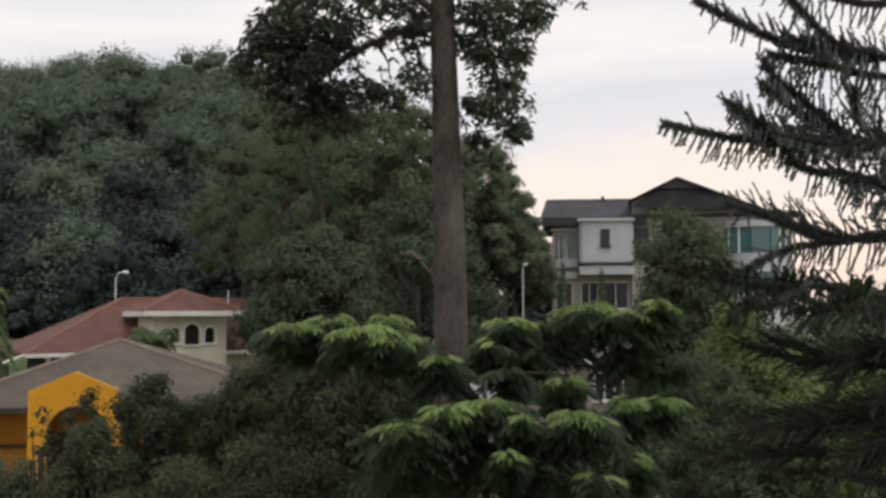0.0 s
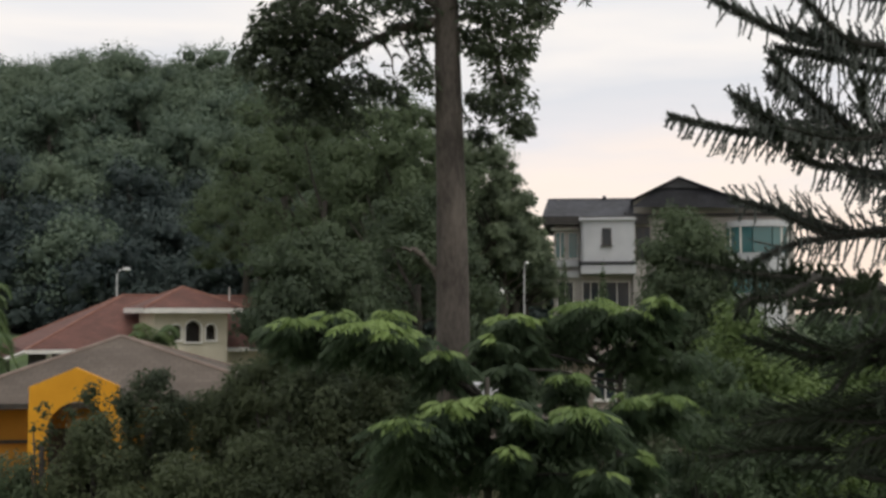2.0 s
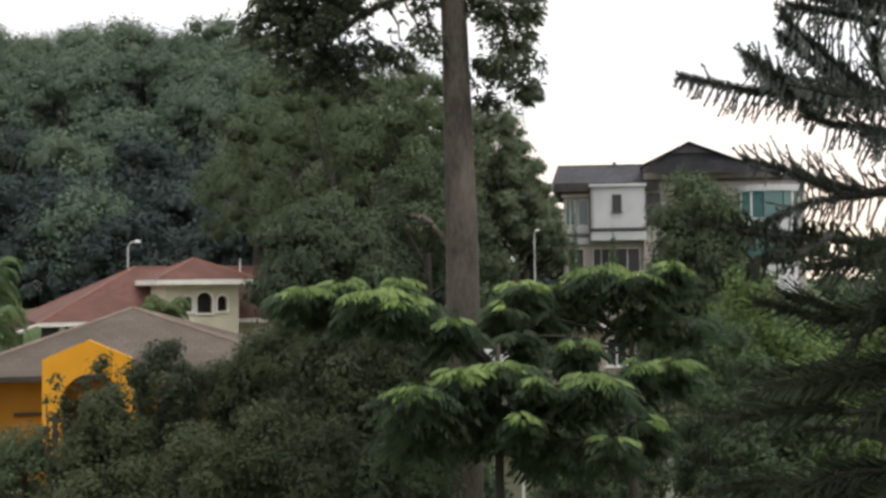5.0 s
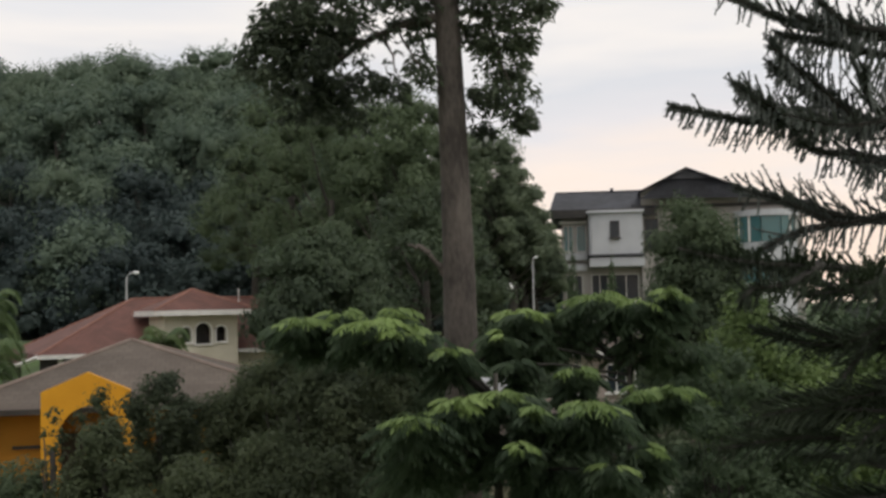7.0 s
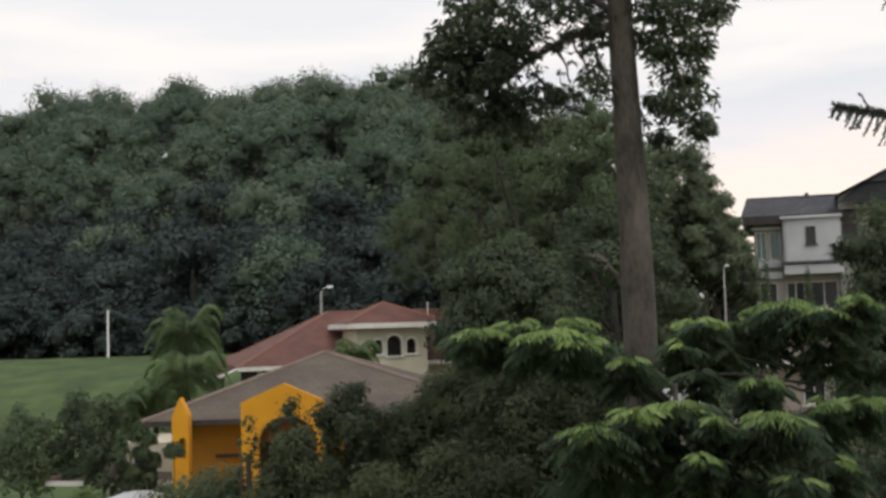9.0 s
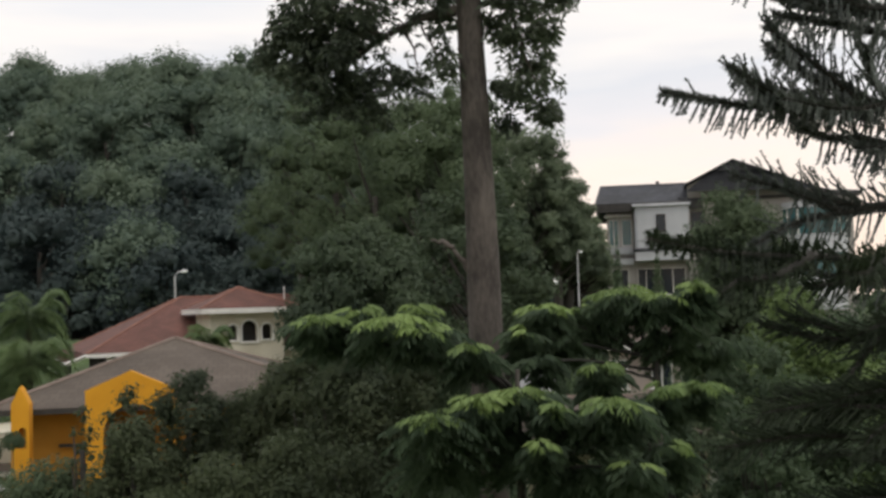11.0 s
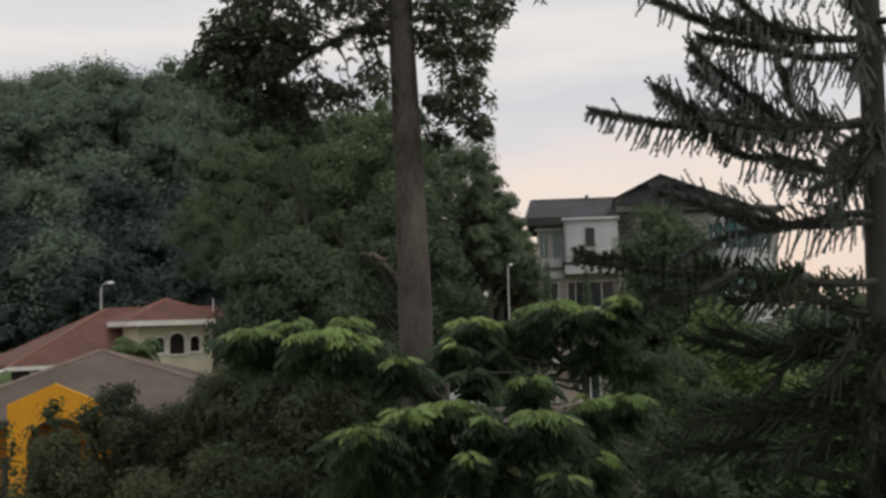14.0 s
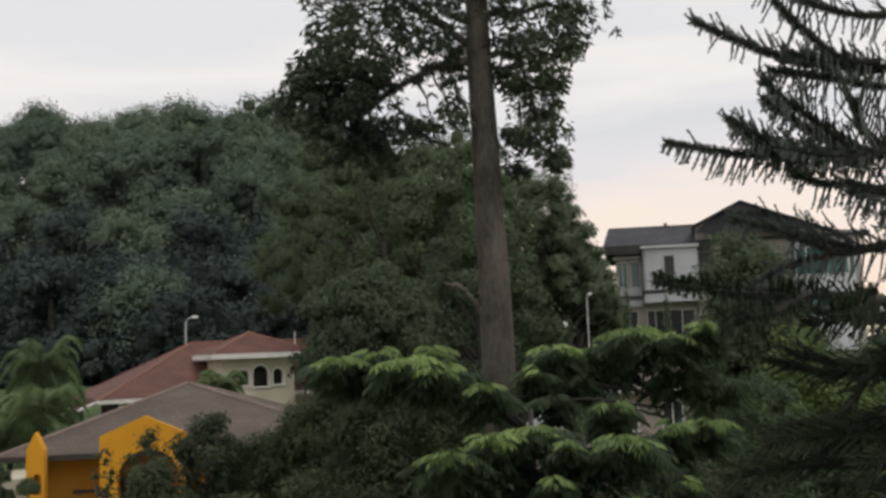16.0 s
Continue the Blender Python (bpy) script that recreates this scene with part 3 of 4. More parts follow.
def conifer_branch(start, tip, sag, mat, finger=0.125, hang=0.7, gap=0.0165, bare=0.05, thick=0.02, sweep=0.4):
    """One branch from start to tip, clad in short curved shoots: most of them hang, the others stand and curl up."""
    rows, bm, shoots = [], bmesh.new(), bmesh.new()
    a = Vector((start[0] - CONE_X, start[1] - CONE_Y, start[2]))
    b = Vector((tip[0] - CONE_X, tip[1] - CONE_Y, tip[2]))
    length = (b - a).length
    d = Vector((b.x - a.x, b.y - a.y, 0)).normalized()
    s = Vector((-d.y, d.x, 0))
    turn = random.uniform(0, 6)
    main = []
    for i in range(13):
        u = i / 12
        main.append(a.lerp(b, u) + Vector((0, 0, -sag * 4 * u * (1 - u) + 0.012 * math.sin(u * 9 + turn))) + s * 0.03 * math.sin(u * 5 + turn))
    tube(bm, main, [thick * (1 - 0.055 * i) for i in range(13)], 6)
    needle_rope(rows, bm, main[1:], thick * 0.75, int(1300 * length), 0.034)
    count = max(8, int(length * (1 - bare) / gap))
    for q in range(count):
        u = bare + (1 - bare) * (q + random.random()) / count
        i = min(int(u * 12), 11)
        p = main[i].lerp(main[i + 1], u * 12 - i)
        ax = (main[i + 1] - main[i]).normalized()
        sd = ax.cross(Vector((0, 0, 1))).normalized() * (1 if q % 2 else -1)
        ln = finger * random.uniform(0.8, 1.2) * min(1.0, 0.4 + 3.0 * (1 - u))
        low = random.random() < hang
        go = (sd * random.uniform(0.2, 0.5) + ax * random.uniform(0.75, 1.25) * sweep + Vector((0, 0, random.uniform(-1.1, -0.8) if low else random.uniform(0.25, 0.6)))).normalized()
        curl = Vector((0, 0, -0.1 if low else 0.16)) * ln + ax * ln * (0.05 if low else 0.22)
        needle_rope(rows, shoots, [p, p + go * ln * 0.38, p + go * ln * 0.72 + curl * 0.35, p + go * ln + curl], 0.006, 34, 0.0115)
    st = part("branch", bm, BLACK_BARK, conifer, smooth=True)
    tagged(part("shoot", shoots, mat, st, smooth=True), kind="stuff")
    quads("needles", np.concatenate(rows), mat, st)


# whorls seen against the sky
for start, tip, sag, finger, hang in (
        ((2.3, 5.5, 9.75), (1.55, 5.0, 9.82), 0.06, 0.13, 0.6), ((2.3, 5.5, 9.8), (1.75, 4.8, 9.95), 0.06, 0.13, 0.6), ((2.3, 5.5, 9.5), (1.35, 5.1, 9.62), 0.08, 0.13, 0.6),
        ((2.3, 5.5, 9.24), (1.12, 5.0, 9.37), 0.10, 0.11, 0.45), ((2.0, 5.35, 9.22), (1.42, 4.9, 9.42), 0.05, 0.12, 0.4), ((2.3, 5.5, 9.14), (1.43, 5.1, 9.17), 0.02, 0.14, 0.8),
        ((2.3, 5.5, 8.84), (0.965, 5.0, 8.825), 0.045, 0.12, 0.8), ((1.7, 5.2, 8.77), (1.23, 4.95, 8.925), 0.03, 0.09, 0.55), ((1.64, 5.25, 8.77), (1.25, 5.02, 8.90), 0.03, 0.08, 0.5), ((1.95, 5.3, 8.80), (1.36, 4.95, 9.08), 0.03, 0.1, 0.55), ((1.9, 5.35, 8.81), (1.42, 5.05, 9.02), 0.03, 0.08, 0.5), ((2.2, 5.4, 8.82), (1.45, 5.0, 8.78), 0.03, 0.07, 0.5), ((2.1, 5.4, 9.22), (1.5, 5.1, 9.24), 0.03, 0.07, 0.5),
         ((2.05, 5.4, 8.82), (1.74, 4.9, 8.98), 0.03, 0.15, 0.3), ((2.25, 5.45, 8.83), (1.35, 5.1, 8.80), 0.02, 0.12, 0.6),
        ((2.05, 5.4, 8.66), (1.55, 5.2, 8.69), 0.03, 0.12, 0.7), ((2.3, 5.5, 8.66), (1.75, 5.1, 8.60), 0.03, 0.13, 0.7), ((2.3, 5.5, 8.6), (1.85, 4.9, 8.45), -0.04, 0.13, 0.7), ((2.3, 5.5, 8.62), (1.95, 5.1, 8.36), -0.04, 0.13, 0.6),
        ((2.3, 5.5, 8.36), (1.25, 5.1, 8.50), 0.05, 0.13, 0.35), ((1.95, 5.4, 8.36), (1.45, 5.1, 8.44), 0.04, 0.14, 0.4), ((2.3, 5.5, 8.40), (1.32, 5.1, 8.20), -0.05, 0.15, 0.8),
        ((2.3, 5.5, 7.98), (1.38, 5.3, 8.18), 0.04, 0.12, 0.7)):
    conifer_branch(start, tip, sag, NEEDLE, finger, hang, 0.009 if finger <= 0.1 else 0.024 if start[2] < 8.45 else 0.0165)
# a long older branch that reaches out in front, in the shaded needle colour
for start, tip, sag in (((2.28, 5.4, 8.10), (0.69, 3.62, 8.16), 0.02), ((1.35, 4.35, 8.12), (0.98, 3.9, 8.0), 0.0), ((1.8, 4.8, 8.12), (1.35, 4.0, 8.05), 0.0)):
    conifer_branch(start, tip, sag, NEEDLE_OLD_SHADED, 0.07, 0.6)
# the lower whorls, all round the stem, drooping; their shade is in the needle colour
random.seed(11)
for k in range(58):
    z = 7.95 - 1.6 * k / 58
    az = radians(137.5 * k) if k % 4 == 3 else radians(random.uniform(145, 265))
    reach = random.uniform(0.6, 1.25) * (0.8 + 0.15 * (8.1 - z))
    conifer_branch((CONE_X, CONE_Y, z), (CONE_X + math.cos(az) * reach, CONE_Y + math.sin(az) * reach * 0.9, z + random.uniform(-0.38, 0.12)), random.uniform(-0.1, 0.03), NEEDLE_OLD_SHADED, random.uniform(0.1, 0.15), random.uniform(0.3, 0.6), 0.017, 0.05, 0.02, random.uniform(0.9, 1.6))
# short branches towards the front and those on the far side
for z, tip in ((8.7, (3.6, 5.2, 8.8)), (8.3, (3.4, 6.5, 8.4)), (8.8, (2.6, 6.9, 8.9)), (9.3, (3.2, 4.7, 9.4)), (9.3, (3.0, 6.3, 9.4)), (9.8, (3.1, 5.8, 9.9)), (9.05, (2.1, 5.0, 9.1)), (8.72, (2.14, 4.95, 8.74)), (9.3, (2.1, 5.0, 9.36)), (10.3, (1.6, 5.2, 10.4)), (10.3, (2.9, 5.0, 10.4)), (10.8, (1.8, 5.6, 10.9)), (10.8, (2.7, 6.0, 10.9))):
    conifer_branch((CONE_X, CONE_Y, z), tip, 0.05, NEEDLE)


# ---- garden shrubs and small trees that fill the middle ground ----
OLIVE, LEAFY, PALE = "olive shrub with fine sparse leaves", "dark leafy garden tree", "light green leafy tree"
for i, (x, y, top, w, n, size, mat, lab) in enumerate((
        (3.3, 23.5, 6.95, 1.5, 9000, 0.1, OLD_LEAF, LEAFY), (4.5, 26, 6.85, 1.7, 9000, 0.11, LIT_WOOD_LEAF, LEAFY), (2.2, 22, 6.0, 1.4, 8000, 0.1, OLD_LEAF, LEAFY), (0.1, 24, 5.0, 2.0, 6000, 0.12, OLD_LEAF, LEAFY), (2.7, 25, 5.0, 1.9, 6000, 0.12, OLD_LEAF, LEAFY), (3.0, 24, 4.4, 1.7, 5000, 0.12, OLD_LEAF, LEAFY), (2.7, 39, 7.0, 3.4, 6000, 0.13, OLD_LEAF, LEAFY), (3.75, 15.5, 8.15, 1.1, 8000, 0.08, OLD_LEAF, LEAFY), (3.62, 16.5, 8.65, 1.15, 7000, 0.085, OLD_LEAF, LEAFY),
        (4.35, 17, 7.8, 1.4, 9000, 0.085, OLD_LEAF, LEAFY), (5.0, 17, 7.5, 2.0, 9000, 0.09, OLD_LEAF, LEAFY), (6.5, 18, 7.3, 2.4, 10000, 0.1, LIGHT_LEAF, PALE), (8.3, 19, 7.6, 2.6, 9000, 0.09, OLD_LEAF, LEAFY), (7.75, 30, 9.0, 2.6, 11000, 0.12, OLD_LEAF, LEAFY),
        
        (6.6, 26, 8.6, 2.2, 8000, 0.12, LIGHT_LEAF, PALE), (8.1, 27, 7.5, 2.6, 8000, 0.13, LIGHT_LEAF, PALE), (10.4, 33, 8.8, 4.0, 8000, 0.15, OLD_LEAF, LEAFY), (13.0, 35, 8.9, 4.4, 8000, 0.15, OLD_LEAF, LEAFY), (15.4, 36, 8.9, 4.2, 8000, 0.15, OLD_LEAF, LEAFY), (8.6, 34, 8.1, 2.6, 6000, 0.15, OLD_LEAF, LEAFY), (17.8, 38, 8.9, 3.6, 8000, 0.16, OLD_LEAF, LEAFY), (10.2, 27, 7.9, 2.6, 8000, 0.13, LIGHT_LEAF, PALE), (6.4, 21.5, 7.3, 1.8, 6000, 0.11, LIGHT_LEAF, PALE), (11.5, 30, 8.3, 3.0, 8000, 0.14, LIGHT_LEAF, PALE),
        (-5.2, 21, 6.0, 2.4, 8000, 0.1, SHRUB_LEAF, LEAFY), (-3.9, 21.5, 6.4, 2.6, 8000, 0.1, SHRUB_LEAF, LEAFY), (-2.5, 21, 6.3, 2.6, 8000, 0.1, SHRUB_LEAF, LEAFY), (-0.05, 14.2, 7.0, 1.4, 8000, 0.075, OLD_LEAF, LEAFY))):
    tree("garden_tree", x, y, ground_z(x, y), lab, "tree", dome_blobs(30, w, top * 0.6, top * 0.34, w * 0.12, w * 0.24, 1.1, 120 + i), int(n * 1.15), size * 0.95, mat, 0.07, top * 0.72,
         group="garden trees", limbs=9, shell=0.8, core=0.5)


def bushy_tree(x, y, top, w, leaves, size, mat, lab, seed, low=2.2, fuzz=1.1):
    """A loose garden tree: uneven clumps of fine leaves, thin outside and dense inside."""
    g = np.random.default_rng(seed)
    blobs = []
    for k in range(30):
        u = (k + 0.5) / 30
        az = k * 2.39996 + g.uniform(-0.5, 0.5)
        dome = 1.0 if u < 0.6 else math.sqrt(max(0.0, 1 - ((u - 0.6) / 0.4) ** 2))
        rad = w * 0.5 * g.uniform(0.3, 0.95) * dome
        r = w * g.uniform(0.1, 0.2)
        blobs.append((math.cos(az) * rad, math.sin(az) * rad, top - low + (low - r) * u, r, r * 1.1))
    t = tree("garden_tree", x, y, 0, lab, "tree", blobs, leaves, size, mat, 0.07, top - 0.6, group="garden trees", limbs=10, shell=fuzz, core=0.4)
    return t


for i, (x, y, top, w, leaves, mat, lab) in enumerate((
        (-3.68, 14.5, 7.3, 1.25, 24000, SHRUB_LEAF, OLIVE), (-4.08, 13.6, 6.82, 1.35, 26000, SHRUB_LEAF, OLIVE), (-4.8, 13.9, 7.0, 0.5, 1200, SHRUB_LEAF, OLIVE), (-4.25, 13.9, 7.2, 0.6, 2500, SHRUB_LEAF, OLIVE), (-5.2, 14.0, 6.3, 1.5, 22000, MID_LEAF, LEAFY), (-6.2, 15.0, 6.0, 1.6, 18000, MID_LEAF, LEAFY),
        (-3.1, 15.0, 7.0, 1.5, 26000, SHRUB_LEAF, OLIVE), (-2.5, 14.6, 7.4, 1.3, 26000, SHRUB_LEAF, LEAFY), (-2.0, 14.4, 7.7, 1.3, 28000, SHRUB_LEAF, LEAFY), (-1.5, 13.5, 7.55, 1.6, 30000, SHRUB_LEAF, LEAFY), (-0.8, 13.6, 7.5, 1.5, 26000, SHRUB_LEAF, LEAFY), (-0.3, 13.6, 7.2, 1.2, 20000, OLD_LEAF, LEAFY),
        (-3.9, 12.2, 6.05, 1.6, 20000, SHRUB_LEAF, OLIVE), (-2.9, 12.4, 6.5, 1.7, 24000, SHRUB_LEAF, OLIVE), (-2.1, 12.3, 6.75, 1.6, 24000, SHRUB_LEAF, OLIVE), (-1.3, 12.2, 6.6, 1.7, 24000, SHRUB_LEAF, LEAFY), (-0.5, 12.0, 6.5, 1.4, 18000, OLD_LEAF, LEAFY))):
    bushy_tree(x, y, top, w, int(leaves * 0.75), 0.055, mat, lab, 300 + i)
tree("broadleaf_tree", 6.5, 31, ground_z(6.5, 31), "tall feathery green tree in front of the white house", "tree",
     dome_blobs(46, 2.2, 4.4, 6.55, 0.34, 0.56, 1.0, 70) + dome_blobs(40, 2.7, 4.6, 4.3, 0.4, 0.62, 1.0, 71), 46000, 0.11, MID_LEAF, 0.14, 8.5, limbs=9, shell=0.7, core=0.6)
for x, y, top in ((5.65, 55, 11.3), (7.5, 55, 10.6)):
    tree("cypress", x, y, ground_z(x, y), "small pointed dark green cypress by the white house", "tree",
         [(0, 0, (top - ground_z(x, y)) * (0.1 + 0.1 * k), 0.5 * (1 - k / 9.5), 0.5) for k in range(9)], 4000, 0.12, OLD_LEAF, 0.06, 2.5, group="cypresses", limbs=2)


# ---- houses ----
def uv_roof(bm):
    """UV in metres along and up each slope."""
    lay = bm.loops.layers.uv.verify()
    bm.normal_update()
    for f in bm.faces:
        n = f.normal
        a = Vector((0, 0, 1)).cross(n)
        a = a.normalized() if a.length > 1e-4 else Vector((1, 0, 0))
        b = n.cross(a)
        for lp in f.loops:
            lp[lay].uv = (lp.vert.co.dot(a), lp.vert.co.dot(b))
    return bm


def hip_roof(parent, x0, y0, x1, y1, eave, ridge_z, rx0, rx1, tile, cap, fascia, thick=0.16, ry=None):
    """A hipped roof over a rectangle, with fascia boards and ridge caps as parts."""
    ym = (y0 + y1) / 2 if ry is None else ry
    bm = bmesh.new()
    c = [bm.verts.new(p) for p in ((x0, y0, eave), (x1, y0, eave), (x1, y1, eave), (x0, y1, eave))]
    if rx1 - rx0 > 0.01:
        a, b = bm.verts.new((rx0, ym, ridge_z)), bm.verts.new((rx1, ym, ridge_z))
        for f in ((c[0], c[1], b, a), (c[1], c[2], b), (c[2], c[3], a, b), (c[3], c[0], a)):
            bm.faces.new(f)
        ends = [((rx0, ym, ridge_z), (rx1, ym, ridge_z)), ((rx0, ym, ridge_z), (x0, y0, eave)), ((rx0, ym, ridge_z), (x0, y1, eave)), ((rx1, ym, ridge_z), (x1, y0, eave)), ((rx1, ym, ridge_z), (x1, y1, eave))]
    else:
        a = bm.verts.new((rx0, ym, ridge_z))
        for k in range(4):
            bm.faces.new((c[k], c[(k + 1) % 4], a))
        ends = [((rx0, ym, ridge_z), p) for p in ((x0, y0, eave), (x1, y0, eave), (x1, y1, eave), (x0, y1, eave))]
    roof = part("roof", uv_roof(bm), tile, parent)
    for p, q in ends:
        b2 = bmesh.new()
        tube(b2, bend(p, q, 0, 8), [0.07] * 9, 6, 0.15)
        part("ridge_cap", b2, cap, roof)
    for fx0, fy0, fx1, fy1 in ((x0, y0, x1, y0 + 0.04), (x0, y1 - 0.04, x1, y1), (x0, y0 + 0.042, x0 + 0.04, y1 - 0.042), (x1 - 0.04, y0 + 0.042, x1, y1 - 0.042)):
        part("fascia", boxed(fx0, fy0, eave - thick, fx1, fy1, eave - 0.01), fascia, roof)
    part("soffit", boxed(x0 + 0.06, y0 + 0.06, eave - thick * 0.6, x1 - 0.06, y1 - 0.06, eave - thick * 0.4), fascia, roof)
    return roof


def arch_wall(x0, x1, z0, z1, arches, y0, y1, peak=None, steps=10):
    """A wall in the xz plane with arched openings (centre, half width, sill, spring) right through it; peak: (x, z) of a gabled top."""
    bm = bmesh.new()
    cuts = sorted({x0, x1, *([peak[0]] if peak else []), *[c + w * math.cos(math.pi * k / steps) for c, w, _, _ in arches for k in range(steps + 1)]})

    def top(x):
        if not peak:
            return z1
        return z1 + (peak[1] - z1) * ((x - x0) / (peak[0] - x0) if x < peak[0] else (x1 - x) / (x1 - peak[0]))

    def quad3(a, b, lo_a, hi_a, lo_b, hi_b):
        if hi_a - lo_a < 1e-4 and hi_b - lo_b < 1e-4:
            return
        v = [bm.verts.new(p) for p in ((a, y0, lo_a), (b, y0, lo_b), (b, y0, hi_b), (a, y0, hi_a), (a, y1, lo_a), (b, y1, lo_b), (b, y1, hi_b), (a, y1, hi_a))]
        for f in ((0, 1, 2, 3), (5, 4, 7, 6), (4, 5, 1, 0), (3, 2, 6, 7), (4, 0, 3, 7), (1, 5, 6, 2)):
            bm.faces.new([v[i] for i in f])

    for a, b in zip(cuts, cuts[1:]):
        hole = next(((c, w, s, sp) for c, w, s, sp in arches if c - w - 1e-6 <= a and b <= c + w + 1e-6), None)
        if hole:
            c, w, s, sp = hole
            h = lambda x: sp + math.sqrt(max(0, w * w - (x - c) ** 2))  # noqa: E731
            if s > z0 + 1e-3:
                quad3(a, b, z0, s, z0, s)
            quad3(a, b, h(a), top(a), h(b), top(b))
        else:
            quad3(a, b, z0, top(a), z0, top(b))
    bmesh.ops.remove_doubles(bm, verts=bm.verts, dist=1e-4)
    return bm


def window(parent, x0, x1, z0, z1, y, glass, frame_mat, bars=1, sill=True, depth=0.12):
    """A framed window on a wall whose face is at y: frame, panes, mullions, sill."""
    w = part("window", boxed(x0, y - 0.01, z0, x1, y + 0.02, z1), DARK, parent)
    f = 0.05
    bm = bmesh.new()
    for b in ((x0, z0, x1, z0 + f), (x0, z1 - f, x1, z1), (x0, z0 + f, x0 + f, z1 - f), (x1 - f, z0 + f, x1, z1 - f)):
        box(bm, b[0], y - depth * 0.5, b[1], b[2], y - 0.012, b[3])
    part("frame", bm, frame_mat, w)
    step = (x1 - x0 - f) / (bars + 1)
    for k in range(bars + 1):
        xa = x0 + f + k * step
        part("pane", boxed(xa, y - 0.03, z0 + f, xa + step - f, y - 0.022, z1 - f), glass, w)
        if k < bars:
            part("mullion", boxed(xa + step - f, y - depth * 0.4, z0 + f, xa + step, y - 0.012, z1 - f), frame_mat, w)
    if sill:
        part("sill", boxed(x0 - 0.08, y - depth, z0 - 0.08, x1 + 0.08, y + 0.01, z0 - 0.002, 0.01), frame_mat, w)
    return w


# white house up the slope
def white_house():
    gz = 6.1
    h = thing("white_house", 13.0, 68, 0, "white three-storey house with a dark slate roof", "house", turn=-6)
    # local x: -7 .. 9, front face y = 0
    part("wall", boxed(-6.6, 0.6, gz - 1, -1.9, 9, 13.75), GREIGE, h, "pale grey plastered wing")
    part("wall", boxed(-1.9, 0.2, gz - 1, 7.4, 10, 13.98), GREIGE, h, "beige plastered main block")
    bay = bmesh.new()
    ring = [(-5.0, 0.6)] + [(-5.0 + 0.25 - 0.25 * math.cos(math.pi / 2 * k / 5), 0.6 - 0.9 - 0.25 * math.sin(math.pi / 2 * k / 5) + 0.0) for k in range(6)] + [(-1.85, -0.55), (-1.85, 0.6)]
    lo = [bay.verts.new((x, y, 11.05)) for x, y in ring]
    hi = [bay.verts.new((x, y, 13.45)) for x, y in ring]
    for k in range(len(ring)):
        bay.faces.new((lo[k], lo[(k + 1) % len(ring)], hi[(k + 1) % len(ring)], hi[k]))
    bay.faces.new(hi)
    bay.faces.new(lo[::-1])
    part("bay", bay, WHITE, h, "white projecting bay with a rounded corner")
    part("cornice", boxed(-5.1, -0.72, 13.45, -1.75, 0.59, 13.62, 0.03), WHITE, h)
    part("band", boxed(-5.05, -0.75, 10.9, -1.8, 0.59, 11.05, 0.03), SLATE_CAP, h)
    part("band", boxed(-5.0, -0.65, 10.3, -1.8, 0.59, 10.85, 0.03), WHITE, h)
    part("band", boxed(-6.75, 0.3, 10.75, -5.1, 0.59, 11.2, 0.03), WHITE, h)
    part("band", boxed(-6.75, 0.3, 10.1, -5.1, 0.59, 10.5, 0.03), WHITE, h)
    part("cornice", boxed(-6.75, 0.3, 12.95, -5.1, 0.59, 13.1, 0.03), TRIM, h)
    window(h, -6.5, -5.9, 11.25, 12.85, 0.59, GLASS, TRIM, 1, False)
    window(h, -5.75, -5.12, 11.25, 12.85, 0.59, GLASS, TRIM, 0, False)
    window(h, -3.75, -3.2, 12.0, 13.0, -0.56, DARK_GLASS, DARK, 0)
    window(h, -1.7, -0.9, 11.3, 13.1, 0.19, DARK_GLASS, DARK, 1)
    for a, b in ((-6.4, -5.4), (-4.9, -3.9), (-3.6, -2.1)):
        window(h, a, b, 8.3, 9.9, 0.59 if a < -5 else 0.59, DARK_GLASS, TRIM, 1)
    window(h, 1.0, 2.6, 11.4, 13.0, 0.19, DARK_GLASS, TRIM, 2)
    # rounded bay with teal windows
    for k in range(5):
        a = radians(180 + 18 + 36 * k)
        b = radians(180 + 18 + 36 * (k + 1))
        m = Matrix.Translation((5.3, 0.2, 0)) @ Matrix.Rotation((a + b) / 2 + math.pi / 2 - 0.31, 4, "Z")
        wn_ = bmesh.new()
        box(wn_, -0.52, -1.72, 11.5, 0.52, -1.66, 13.0)
        bmesh.ops.transform(wn_, matrix=m, verts=wn_.verts)
        part("bay_pane", wn_, GLASS, h, "teal glass bay pane")
    for z0, z1, r, mat in ((10.4, 11.5, 1.72, WHITE), (13.0, 13.35, 1.85, WHITE), (7.2, 9.2, 1.6, WHITE), (9.2, 10.4, 1.66, GLASS)):
        cy = bmesh.new()
        bmesh.ops.create_cone(cy, cap_ends=True, segments=28, radius1=r, radius2=r, depth=z1 - z0, matrix=Matrix.Translation((5.3, 0.2, (z0 + z1) / 2)))
        part("bay_wall", cy, mat, h)
    for k in range(6):
        a = radians(200 + 28 * k)
        cx, cy_ = 5.3 + 1.7 * math.cos(a), 0.2 + 1.7 * math.sin(a)
        part("bay_post", boxed(cx - 0.06, cy_ - 0.06, 11.5, cx + 0.06, cy_ + 0.06, 13.0), TRIM, h)
    # wing roof, one slope to the front, and the main roof with a gablet
    hip_roof(h, -7.2, -0.2, -1.0, 9.6, 13.75, 15.0, -6.9, -1.2, SLATE_TILE, SLATE_CAP, DARK, 0.5, ry=2.4)
    hip_roof(h, -2.4, 0.0, 7.9, 10.8, 13.9, 14.75, 1.2, 2.8, SLATE_TILE, SLATE_CAP, DARK, 0.2)
    bm = bmesh.new()
